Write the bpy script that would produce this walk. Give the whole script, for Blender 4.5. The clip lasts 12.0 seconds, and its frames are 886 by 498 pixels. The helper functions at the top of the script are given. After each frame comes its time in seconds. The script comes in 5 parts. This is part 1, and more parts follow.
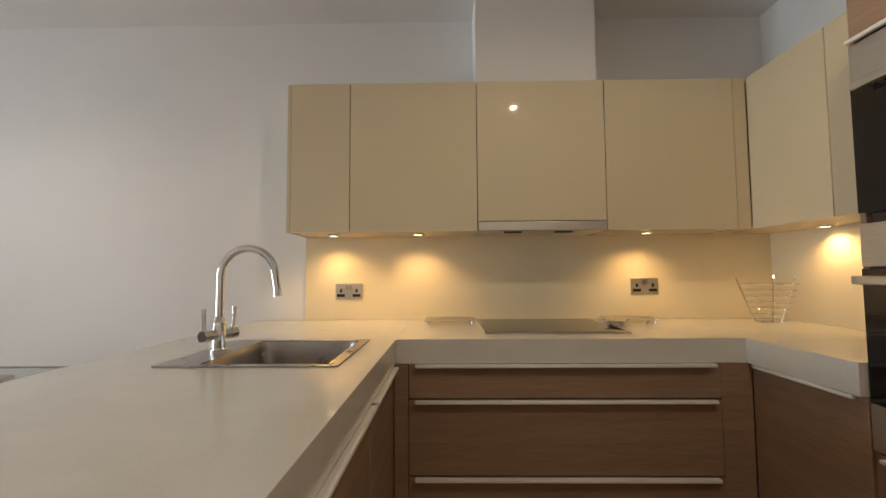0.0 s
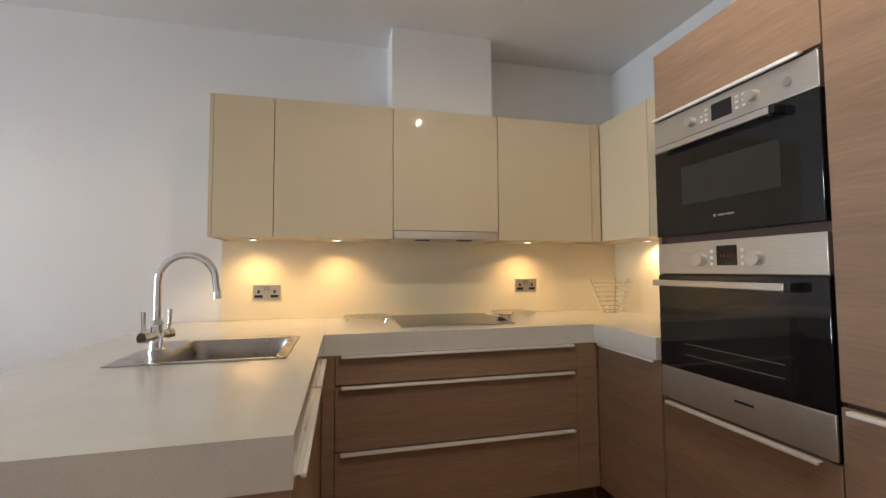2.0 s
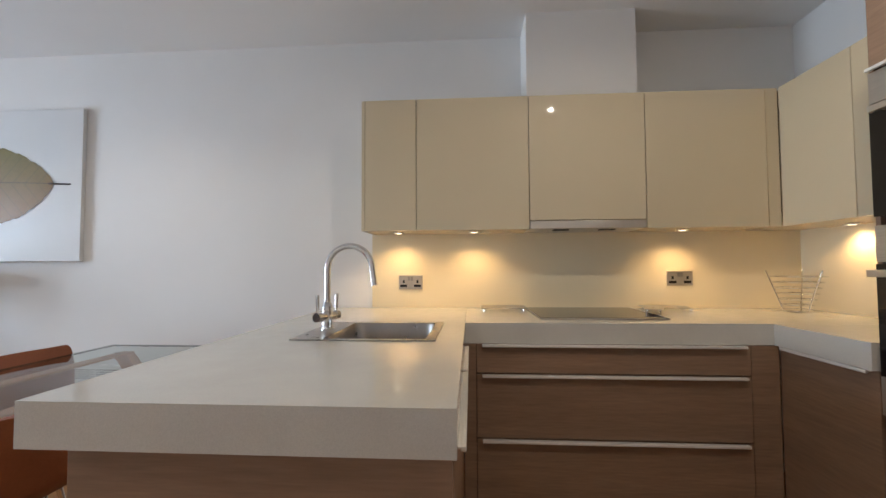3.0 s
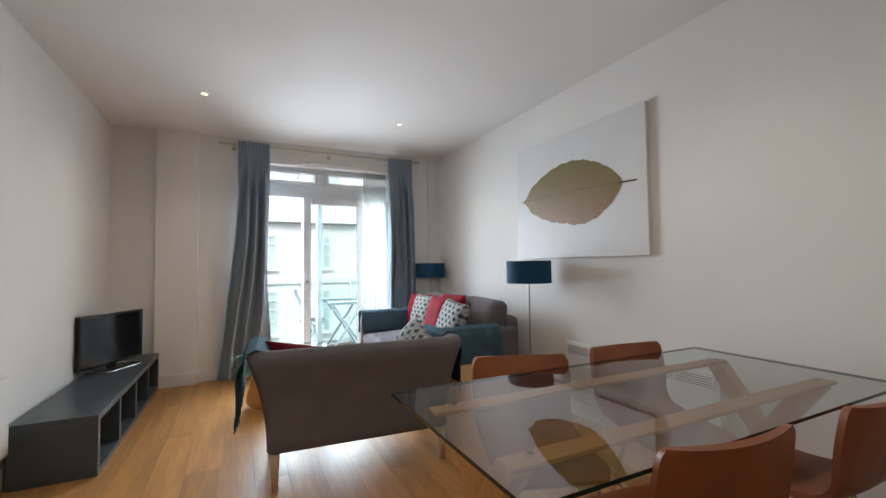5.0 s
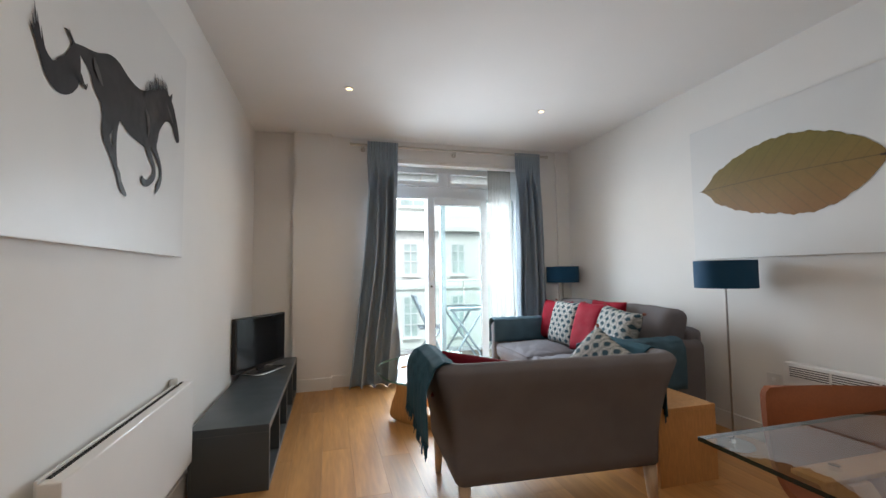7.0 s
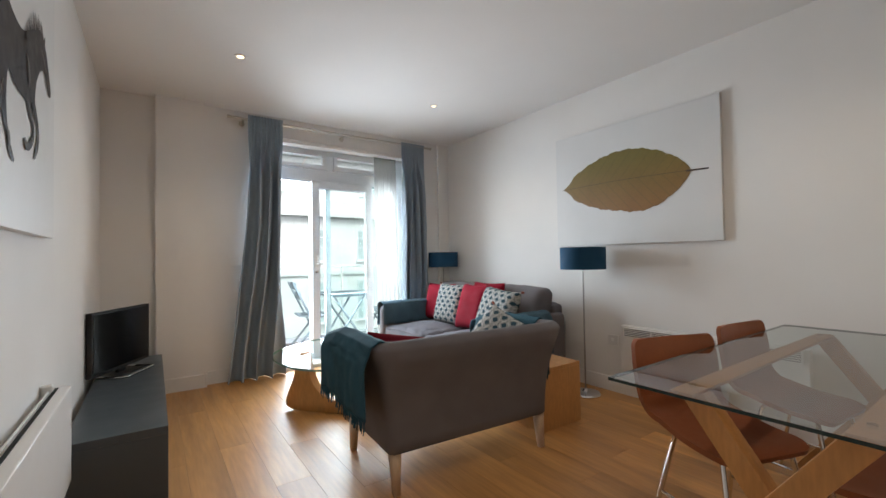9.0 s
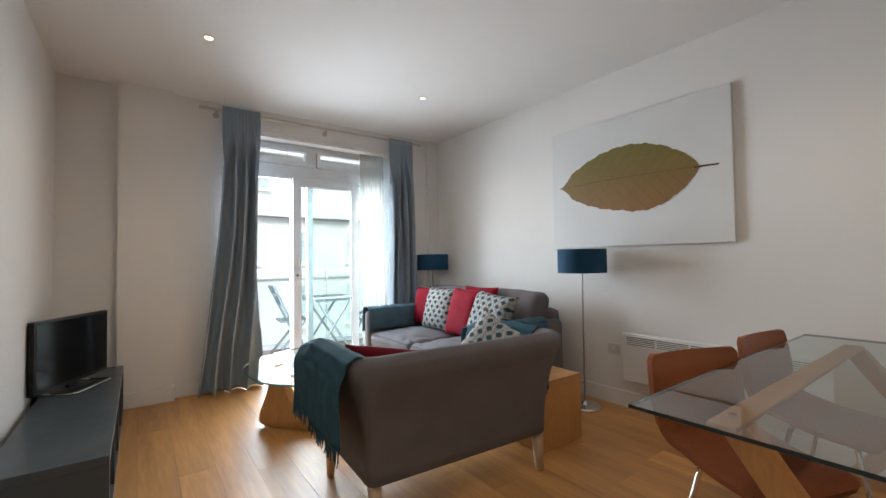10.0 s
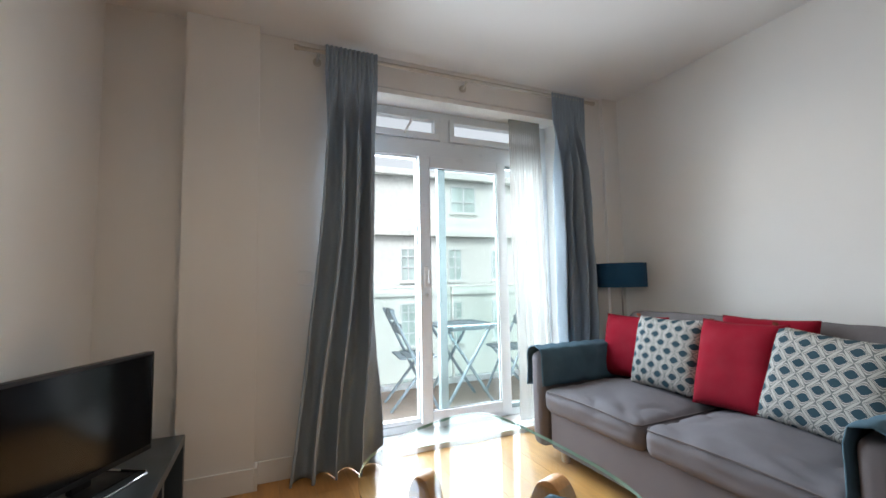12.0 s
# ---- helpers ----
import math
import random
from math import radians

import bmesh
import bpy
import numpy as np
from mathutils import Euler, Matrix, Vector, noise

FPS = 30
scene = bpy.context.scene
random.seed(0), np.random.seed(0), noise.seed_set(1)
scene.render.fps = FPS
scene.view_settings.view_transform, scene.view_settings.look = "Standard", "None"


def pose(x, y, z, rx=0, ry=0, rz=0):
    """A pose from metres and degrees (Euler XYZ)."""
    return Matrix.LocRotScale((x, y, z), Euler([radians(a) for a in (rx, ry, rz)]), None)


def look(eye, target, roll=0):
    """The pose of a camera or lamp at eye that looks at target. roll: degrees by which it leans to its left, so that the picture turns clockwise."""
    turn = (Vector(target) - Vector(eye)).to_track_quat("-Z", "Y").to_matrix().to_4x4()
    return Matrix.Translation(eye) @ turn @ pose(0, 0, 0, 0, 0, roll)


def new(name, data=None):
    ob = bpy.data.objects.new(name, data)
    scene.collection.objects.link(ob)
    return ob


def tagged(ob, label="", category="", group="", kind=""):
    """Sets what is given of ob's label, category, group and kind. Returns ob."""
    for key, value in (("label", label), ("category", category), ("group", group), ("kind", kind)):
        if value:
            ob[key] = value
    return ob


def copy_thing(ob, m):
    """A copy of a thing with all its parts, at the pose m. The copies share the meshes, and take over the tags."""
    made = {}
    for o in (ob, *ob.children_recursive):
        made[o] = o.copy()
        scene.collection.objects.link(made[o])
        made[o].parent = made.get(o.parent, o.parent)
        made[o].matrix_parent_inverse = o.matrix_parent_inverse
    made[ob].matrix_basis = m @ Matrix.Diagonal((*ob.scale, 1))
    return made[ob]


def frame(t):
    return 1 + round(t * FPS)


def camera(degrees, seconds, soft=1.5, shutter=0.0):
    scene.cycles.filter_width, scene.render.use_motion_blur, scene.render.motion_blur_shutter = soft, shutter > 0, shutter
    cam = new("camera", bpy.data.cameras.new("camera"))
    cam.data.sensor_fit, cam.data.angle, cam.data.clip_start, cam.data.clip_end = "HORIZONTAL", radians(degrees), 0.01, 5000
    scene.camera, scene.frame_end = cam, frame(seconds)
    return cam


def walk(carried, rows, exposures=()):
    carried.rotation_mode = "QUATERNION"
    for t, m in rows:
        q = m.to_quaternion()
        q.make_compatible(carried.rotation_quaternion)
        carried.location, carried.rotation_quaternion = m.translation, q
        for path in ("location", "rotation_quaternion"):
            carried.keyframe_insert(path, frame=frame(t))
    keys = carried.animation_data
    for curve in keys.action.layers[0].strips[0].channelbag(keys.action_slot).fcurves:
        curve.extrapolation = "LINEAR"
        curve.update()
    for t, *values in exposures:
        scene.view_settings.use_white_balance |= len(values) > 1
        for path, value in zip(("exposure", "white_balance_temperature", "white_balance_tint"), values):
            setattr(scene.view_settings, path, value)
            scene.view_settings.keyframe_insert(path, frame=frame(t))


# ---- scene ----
cam = camera(93.7, 12.0)
PATH = [
    (0, (-0.131, 0.100, 1.176), (-0.164, 2.096, 1.293), -0.4),
    (0.5, (-0.141, -0.034, 1.195), (0.072, 1.952, 1.296), -0.4),
    (1, (-0.18, -0.091, 1.194), (0.207, 1.869, 1.297), -0.3),
    (1.5, (-0.199, -0.132, 1.203), (0.291, 1.804, 1.305), -0.3),
    (2, (-0.259, -0.187, 1.206), (0.209, 1.755, 1.305), -0.3),
    (2.5, (-0.271, -0.225, 1.194), (0.019, 1.752, 1.283), -0.3),
    (3, (-0.311, -0.176, 1.181), (-0.444, 1.818, 1.262), -0.3),
    (3.5, (-0.378, -0.149, 1.176), (-1.056, 1.731, 1.248), -0.4),
    (3.7, (-0.426, -0.15, 1.173), (-1.326, 1.634, 1.246), -0.6),
    (5.3, (-1.154, 0.058, 1.177), (-3.031, 0.742, 1.262), -0.8),
    (5.5, (-1.235, 0.085, 1.171), (-3.146, 0.669, 1.264), -0.9),
    (6, (-1.376, -0.008, 1.166), (-3.324, 0.433, 1.269), -0.8),
    (6.5, (-1.479, -0.273, 1.159), (-3.43, 0.152, 1.268), -0.7),
    (6.7, (-1.538, -0.342, 1.141), (-3.483, 0.109, 1.256), -0.7),
    (8.3, (-1.654, -0.743, 1.142), (-3.4, 0.232, 1.194), -0.8),
    (8.5, (-1.654, -0.786, 1.145), (-3.359, 0.257, 1.193), -0.8),
    (9, (-1.617, -0.795, 1.133), (-3.257, 0.348, 1.176), -0.9),
    (9.2, (-1.614, -0.776, 1.145), (-3.241, 0.387, 1.182), -0.7),
    (9.5, (-1.63, -0.77, 1.156), (-3.24, 0.415, 1.191), -0.7),
    (10, (-1.819, -0.643, 1.133), (-3.432, 0.538, 1.187), -0.8),
    (10.5, (-2.068, -0.486, 1.171), (-3.738, 0.612, 1.239), -0.8),
    (11, (-2.506, -0.508, 1.147), (-4.232, 0.497, 1.238), -0.7),
    (11.3, (-2.747, -0.47, 1.156), (-4.516, 0.459, 1.253), -0.7),
    (11.5, (-2.952, -0.464, 1.11), (-4.736, 0.432, 1.232), -1.0),
    (12, (-3.429, -0.373, 1.101), (-5.261, 0.413, 1.25), -1.1),
]

SKY, SUN, WINDOW, DOWN, UNDER = 0.15, 1.4, 97.0, 10.0, 2.9
walk(cam, [(t, look(eye, target, roll)) for t, eye, target, roll in PATH], exposures=[
    (0.0, 1.03, 6450, 10), (0.5, 1.15, 6400, 10), (1.5, 1.36, 6000, 10), (2.0, 1.36, 5900, 10), (2.5, 1.30, 5850, 10), (3.0, 1.22, 5650, 10), (3.7, 0.98, 6150, 10), (5.3, 0.80, 6200, 10), (6.5, 0.74, 6250, 10), (8.3, 0.78, 6300, 10), (10.5, 0.80, 6300, 10), (12.0, 0.60, 6300, 10)])
# ---- light ----
CEIL, FLOOR_X0, FLOOR_X1 = 2.59, -6.03, 1.60
world = bpy.data.worlds.new("world")
scene.world = world
world.use_nodes = True
wn = world.node_tree
sky = wn.nodes.new("ShaderNodeTexSky")
sky.sky_type, sky.sun_disc = "NISHITA", False
sky.sun_elevation, sky.sun_rotation = radians(50), radians(115)
sky.air_density, sky.dust_density, sky.ozone_density = 1.0, 3.0, 1.0
wn.nodes["Background"].inputs[1].default_value = SKY
hsv = wn.nodes.new("ShaderNodeHueSaturation")
hsv.inputs["Saturation"].default_value = 0.15
wn.links.new(sky.outputs[0], hsv.inputs["Color"])
wn.links.new(hsv.outputs[0], wn.nodes["Background"].inputs[0])


def lamp(name, kind, m, power, color, **more):
    data = bpy.data.lights.new(name, kind)
    data.energy, data.color = power, color
    for key, value in more.items():
        if key == "size": data.size = value
        if key == "size_y": data.size_y, data.shape = value, "RECTANGLE"
        if key == "radius": data.shadow_soft_size = value
        if key == "spot": data.spot_size = radians(value)
        if key == "blend": data.spot_blend = value
        if key == "spread": data.spread = radians(value)
        if key == "angle": data.angle = radians(value)
    ob = new(name, data)
    ob.matrix_basis = m
    return ob


lamp("overcast_sun", "SUN", look((0, 0, 0), (-0.75, 0.35, -1.0)), SUN, (1, 0.97, 0.93), angle=25)
# the sky's light in the balcony door's opening
lamp("sky_in_opening", "AREA", look((-6.66, 0.92, 1.24), (-5.66, 0.92, 0.92)), WINDOW, (0.84, 0.925, 1.0), size=1.78, size_y=1.9, spread=142)
DOWNLIGHTS = [(-4.834, -0.286), (-4.897, 1.41), (-2.21, 1.41), (-2.21, -0.286), (0.42, 0.475)]
for x, y in DOWNLIGHTS:
    lamp("downlight_beam", "SPOT", look((x, y, CEIL - 0.004), (x, y, 0)), DOWN * (1.7 if x > 0 else 1.05), (1, 0.83, 0.61), radius=0.018, spot=178 if x > 0 else 136, blend=0.45 if x > 0 else 1.0)
UNDERLIGHTS = [(-0.726, 2.206), (-0.292, 2.19), (0.855, 2.19), (1.525, 1.95)]
for x, y in UNDERLIGHTS:
    lamp("underlight_beam", "SPOT", look((x, y, 1.364), (x, y + 0.0, 0)), UNDER, (1, 0.61, 0.25), radius=0.016, spot=140, blend=0.8)


# ---- materials ----
def mat(name, color, rough=0.5, metal=0.0, vary=0.06, scale=6.0, stretch=(1, 1, 1), grain=0.0, grain_scale=60.0, bump=0.0, bump_scale=150.0, coat=0.0, rand=0.0, spec=0.5, island=False):
    m = bpy.data.materials.new(name)
    m.use_nodes = True
    nt = m.node_tree
    b = nt.nodes["Principled BSDF"]
    b.inputs["Metallic"].default_value = metal
    b.inputs["Specular IOR Level"].default_value = spec
    b.inputs["Coat Weight"].default_value = coat
    b.inputs["Coat Roughness"].default_value = 0.025
    co = nt.nodes.new("ShaderNodeTexCoord")
    mp = nt.nodes.new("ShaderNodeMapping")
    mp.inputs["Scale"].default_value = stretch
    nt.links.new(co.outputs["Object"], mp.inputs["Vector"])
    vec = mp.outputs[0]
    if rand:
        info = nt.nodes.new("ShaderNodeObjectInfo")
        add = nt.nodes.new("ShaderNodeVectorMath")
        mul = nt.nodes.new("ShaderNodeMath")
        mul.operation, mul.inputs[1].default_value = "MULTIPLY", 37.0
        nt.links.new(info.outputs["Random"], mul.inputs[0])
        nt.links.new(mp.outputs[0], add.inputs[0])
        nt.links.new(mul.outputs[0], add.inputs[1])
        vec = add.outputs[0]

    def noise_node(s, detail=5.0):
        n = nt.nodes.new("ShaderNodeTexNoise")
        n.inputs["Scale"].default_value, n.inputs["Detail"].default_value = s, detail
        nt.links.new(vec, n.inputs["Vector"])
        return n.outputs["Fac"]

    def ranged(fac, lo, hi):
        r = nt.nodes.new("ShaderNodeMapRange")
        r.inputs[1].default_value, r.inputs[2].default_value = 0.3, 0.7
        r.inputs[3].default_value, r.inputs[4].default_value = lo, hi
        nt.links.new(fac, r.inputs[0])
        return r.outputs[0]

    value = ranged(noise_node(scale), 1 - vary, 1 + vary)
    if grain:
        g = ranged(noise_node(grain_scale, 3.0), 1 - grain, 1 + grain)
        mm = nt.nodes.new("ShaderNodeMath")
        mm.operation = "MULTIPLY"
        nt.links.new(value, mm.inputs[0]); nt.links.new(g, mm.inputs[1])
        value = mm.outputs[0]
    if rand:
        r = nt.nodes.new("ShaderNodeMapRange")
        r.inputs[3].default_value, r.inputs[4].default_value = 1 - rand, 1 + rand
        nt.links.new(info.outputs["Random"], r.inputs[0])
        mm = nt.nodes.new("ShaderNodeMath")
        mm.operation = "MULTIPLY"
        nt.links.new(value, mm.inputs[0]); nt.links.new(r.outputs[0], mm.inputs[1])
        value = mm.outputs[0]
    sc = nt.nodes.new("ShaderNodeVectorMath")
    sc.operation = "SCALE"
    sc.inputs[0].default_value = color
    nt.links.new(value, sc.inputs["Scale"])
    nt.links.new(sc.outputs[0], b.inputs["Base Color"])
    nt.links.new(ranged(noise_node(scale * 2.3), rough * 0.88, min(1, rough * 1.12)), b.inputs["Roughness"])
    if bump:
        bp = nt.nodes.new("ShaderNodeBump")
        bp.inputs["Strength"].default_value, bp.inputs["Distance"].default_value = bump, 0.002
        nt.links.new(noise_node(bump_scale), bp.inputs["Height"])
        nt.links.new(bp.outputs[0], b.inputs["Normal"])
    return m


def glow(name, color, strength):
    m = bpy.data.materials.new(name)
    m.use_nodes = True
    b = m.node_tree.nodes["Principled BSDF"]
    b.inputs["Base Color"].default_value = (*color, 1)
    b.inputs["Emission Color"].default_value = (*color, 1)
    b.inputs["Emission Strength"].default_value = strength
    return m


def pane(name, tint, ior=1.45, rough=0.0, gain=1.0):
    """Thin clear glass: tinted see-through with a Fresnel gloss."""
    m = bpy.data.materials.new(name)
    m.use_nodes = True
    nt = m.node_tree
    nt.nodes.remove(nt.nodes["Principled BSDF"])
    tr, gl, mx, fr = (nt.nodes.new("ShaderNode" + k) for k in ("BsdfTransparent", "BsdfGlossy", "MixShader", "Fresnel"))
    tr.inputs[0].default_value = (*tint, 1)
    gl.inputs["Roughness"].default_value = rough
    fr.inputs[0].default_value = ior
    cut = nt.nodes.new("ShaderNodeMath")
    cut.operation, cut.inputs[1].default_value = "MULTIPLY", gain
    nt.links.new(fr.outputs[0], cut.inputs[0])
    nt.links.new(cut.outputs[0], mx.inputs[0])
    nt.links.new(tr.outputs[0], mx.inputs[1]); nt.links.new(gl.outputs[0], mx.inputs[2])
    nt.links.new(mx.outputs[0], nt.nodes["Material Output"].inputs[0])
    return m


WALL = mat("white_wall_paint", (0.80, 0.785, 0.76), 0.75, vary=0.025, scale=1.5, bump=0.12, bump_scale=220)
CEILING = mat("white_ceiling_paint", (0.80, 0.79, 0.775), 0.8, vary=0.02, scale=1.2, bump=0.1, bump_scale=200)
TRIM = mat("white_satin_trim", (0.80, 0.79, 0.77), 0.4, vary=0.03, scale=4)
UPVC = mat("white_upvc", (0.76, 0.79, 0.81), 0.3, vary=0.02, scale=5)
OAK = mat("oak_floor", (0.50, 0.25, 0.080), 0.40, vary=0.17, scale=2.2, stretch=(0.5, 5, 5), grain=0.09, grain_scale=12, bump=0.05, bump_scale=30, rand=0.14, spec=0.5)
OAKPIECE = mat("pale_oak", (0.52, 0.27, 0.095), 0.42, vary=0.06, scale=3.0, stretch=(5, 5, 1), grain=0.1, grain_scale=16, bump=0.1, bump_scale=30)
OAKLEG = mat("pale_beech", (0.60, 0.45, 0.31), 0.6, vary=0.08, scale=5.0, stretch=(6, 6, 1), grain=0.06, grain_scale=16)
WALNUT = mat("brown_wood_veneer", (0.266, 0.171, 0.110), 0.42, vary=0.13, scale=2.6, stretch=(0.7, 0.7, 8), grain=0.10, grain_scale=17, bump=0.12, bump_scale=44, spec=0.4)
CARCASS = mat("dark_brown_edge", (0.07, 0.035, 0.022), 0.55, vary=0.1)
GLOSS = mat("cream_gloss_lacquer", (0.60, 0.505, 0.34), 0.48, vary=0.015, scale=3, coat=0.5, spec=0.3)
SPLASH = mat("cream_back_painted_glass", (0.72, 0.63, 0.44), 0.34, vary=0.015, scale=2, coat=0.08)
STONE = mat("pale_quartz", (0.60, 0.58, 0.525), 0.16, vary=0.03, scale=9, grain=0.06, grain_scale=420, coat=0.3)
STEEL = mat("brushed_steel", (0.55, 0.515, 0.46), 0.40, 0.88, vary=0.10, scale=8, stretch=(2, 2, 90), bump=0.05, bump_scale=20)
SINKSTEEL = mat("satin_steel", (0.42, 0.40, 0.38), 0.3, 1.0, vary=0.08, scale=9)
BARSTEEL = mat("satin_bar_steel", (0.62, 0.585, 0.53), 0.40, 0.95, vary=0.05, scale=9)
CHROME = mat("chrome", (0.78, 0.78, 0.78), 0.07, 1.0, vary=0.03, scale=12)
ALU = mat("satin_aluminium", (0.82, 0.79, 0.75), 0.42, 0.25, vary=0.04, scale=12)
BLACKGLASS = mat("black_glass", (0.008, 0.008, 0.009), 0.05, vary=0.1, scale=4)
OVENDARK = mat("dark_oven_glass", (0.013, 0.013, 0.012), 0.06, vary=0.1, scale=4)
OVENSHELF = mat("dim_wire_shelf", (0.09, 0.085, 0.08), 0.4)
OVENWINDOW = mat("smoked_oven_glass", (0.026, 0.026, 0.025), 0.06, vary=0.1, scale=4)
BLACK = mat("black_plastic", (0.006, 0.006, 0.0065), 0.4, vary=0.15, scale=10)
# near-black paint for the shade inside slots and recesses that aren't cut out
HOLESHADE = mat("painted_gap_shade", (0.006, 0.006, 0.006), 0.9)
GREYBENCH = mat("grey_lacquer", (0.060, 0.075, 0.088), 0.34, vary=0.06, scale=3, bump=0.05)
FABRIC = mat("grey_woven_fabric", (0.158, 0.148, 0.156), 0.92, vary=0.08, scale=5, grain=0.16, grain_scale=900, bump=0.5, bump_scale=700, spec=0.2)
FABRIC2 = mat("light_grey_fabric", (0.152, 0.149, 0.166), 0.92, vary=0.08, scale=5, grain=0.12, grain_scale=900, bump=0.5, bump_scale=700, spec=0.2)
TEAL = mat("teal_throw_wool", (0.028, 0.078, 0.108), 0.95, vary=0.16, scale=7, grain=0.3, grain_scale=500, bump=0.7, bump_scale=420, spec=0.15)
SHADE = mat("navy_teal_shade", (0.012, 0.056, 0.112), 0.75, vary=0.06, scale=5, grain=0.08, grain_scale=600, spec=0.2)
RED = mat("red_cotton", (0.24, 0.004, 0.018), 0.85, vary=0.09, scale=6, grain=0.08, grain_scale=800, bump=0.3, bump_scale=600, spec=0.2)
DARKRED = mat("dark_red_cotton", (0.15, 0.006, 0.016), 0.85, vary=0.1, scale=6, grain=0.08, grain_scale=800, bump=0.3, bump_scale=600, spec=0.2)
CURTAIN = mat("blue_grey_silk", (0.29, 0.355, 0.425), 0.46, vary=0.16, scale=4, stretch=(1, 1, 0.3), grain=0.08, grain_scale=300, bump=0.2, bump_scale=300, spec=0.4)
LEATHER = mat("tan_leather", (0.25, 0.078, 0.028), 0.45, vary=0.14, scale=5, grain=0.06, grain_scale=120, bump=0.15, bump_scale=260)
CANVAS = mat("white_canvas", (0.72, 0.72, 0.71), 0.42, vary=0.02, scale=3, bump=0.05, bump_scale=500, spec=0.3)
INK = mat("black_print", (0.016, 0.013, 0.014), 0.42, vary=0.4, scale=9, grain=0.25, grain_scale=40, spec=0.25)
GLOSSPRINT = mat("satin_print_sheet", (0.72, 0.71, 0.69), 0.42, vary=0.02, scale=3, bump=0.05, bump_scale=500, spec=0.4)
RADIATOR = mat("white_enamel", (0.80, 0.79, 0.77), 0.35, vary=0.02, scale=4)
FACADE = mat("pale_render_facade", (0.80, 0.82, 0.80), 0.85, vary=0.06, scale=0.5, grain=0.05, grain_scale=4)
GARDEN = mat("grey_teal_painted_slats", (0.20, 0.245, 0.265), 0.5, vary=0.1, scale=8)
DECK = mat("balcony_decking", (0.30, 0.24, 0.20), 0.7, vary=0.12, scale=3, grain=0.1, grain_scale=40)
WINDOWGLASS = pane("window_glass", (0.94, 0.965, 0.965))
GREENGLASS = pane("balustrade_glass", (0.84, 0.925, 0.90))
TABLEGLASS = pane("clear_table_glass", (0.72, 0.80, 0.77), 3.5)
COFFEEGLASS = pane("clear_round_glass", (0.80, 0.89, 0.875), 1.45, gain=0.42)
THROWBLUE = mat("slate_blue_throw_wool", (0.070, 0.128, 0.172), 0.95, vary=0.16, scale=7, grain=0.3, grain_scale=500, bump=0.7, bump_scale=420, spec=0.15)
PALEEDGE = mat("pale_green_glass_edge", (0.22, 0.40, 0.35), 0.1, vary=0.05)
SCREEN = mat("matt_black_screen", (0.006, 0.006, 0.007), 0.12, vary=0.1, scale=4, spec=0.22)
GLASSEDGE = mat("green_glass_edge", (0.008, 0.022, 0.019), 0.1, vary=0.05)
LIT = glow("lit_halogen", (1.0, 0.76, 0.45), 3.5)
LITWARM = glow("lit_warm_halogen", (1.0, 0.76, 0.42), 4.0)


# ---- mesh helpers ----
def boxes(*specs, bevel=0.0):
    """One bmesh of boxes (x0, x1, y0, y1, z0, z1), each with softened edges."""
    bm = bmesh.new()
    for x0, x1, y0, y1, z0, z1 in specs:
        m = Matrix.Translation(((x0 + x1) / 2, (y0 + y1) / 2, (z0 + z1) / 2)) @ Matrix.Diagonal((x1 - x0, y1 - y0, z1 - z0, 1))
        made = bmesh.ops.create_cube(bm, size=1.0, matrix=m)
        if bevel:
            edges = list({e for v in made["verts"] for e in v.link_edges})
            bmesh.ops.bevel(bm, geom=edges, offset=bevel, segments=2, profile=0.5, affect="EDGES")
    return bm


def rod(bm, p0, p1, r, r1=None, sides=14):
    p0, p1 = Vector(p0), Vector(p1)
    d = p1 - p0
    m = Matrix.Translation((p0 + p1) / 2) @ d.to_track_quat("Z", "Y").to_matrix().to_4x4()
    bmesh.ops.create_cone(bm, cap_ends=True, segments=sides, radius1=r, radius2=r if r1 is None else r1, depth=d.length, matrix=m)
    return bm


def rods(*specs, sides=14):
    bm = bmesh.new()
    for s in specs:
        rod(bm, *s, sides=sides)
    return bm


def tube(points, r, sides=10, bm=None):
    """A round pipe along points."""
    bm = bm or bmesh.new()
    pts = [Vector(p) for p in points]
    rings = []
    side = None
    for i, p in enumerate(pts):
        d = (pts[min(i + 1, len(pts) - 1)] - pts[max(i - 1, 0)]).normalized()
        if side is None:
            side = d.orthogonal().normalized()
        side = (side - d * side.dot(d)).normalized()
        up = d.cross(side)
        rings.append([bm.verts.new(p + r * (math.cos(a) * side + math.sin(a) * up)) for a in (2 * math.pi * k / sides for k in range(sides))])
    for a, b in zip(rings, rings[1:]):
        for k in range(sides):
            bm.faces.new((a[k], a[(k + 1) % sides], b[(k + 1) % sides], b[k]))
    bm.faces.new(list(reversed(rings[0]))); bm.faces.new(rings[-1])
    return bm


def lathe(profile, centre=(0, 0), sides=40):
    """Turns (radius, height) pairs about an upright axis."""
    bm = bmesh.new()
    rings = []
    for r, z in profile:
        rings.append([bm.verts.new((centre[0] + r * math.cos(2 * math.pi * k / sides), centre[1] + r * math.sin(2 * math.pi * k / sides), z)) for k in range(sides)])
    for a, b in zip(rings, rings[1:]):
        for k in range(sides):
            bm.faces.new((a[k], a[(k + 1) % sides], b[(k + 1) % sides], b[k]))
    return bm


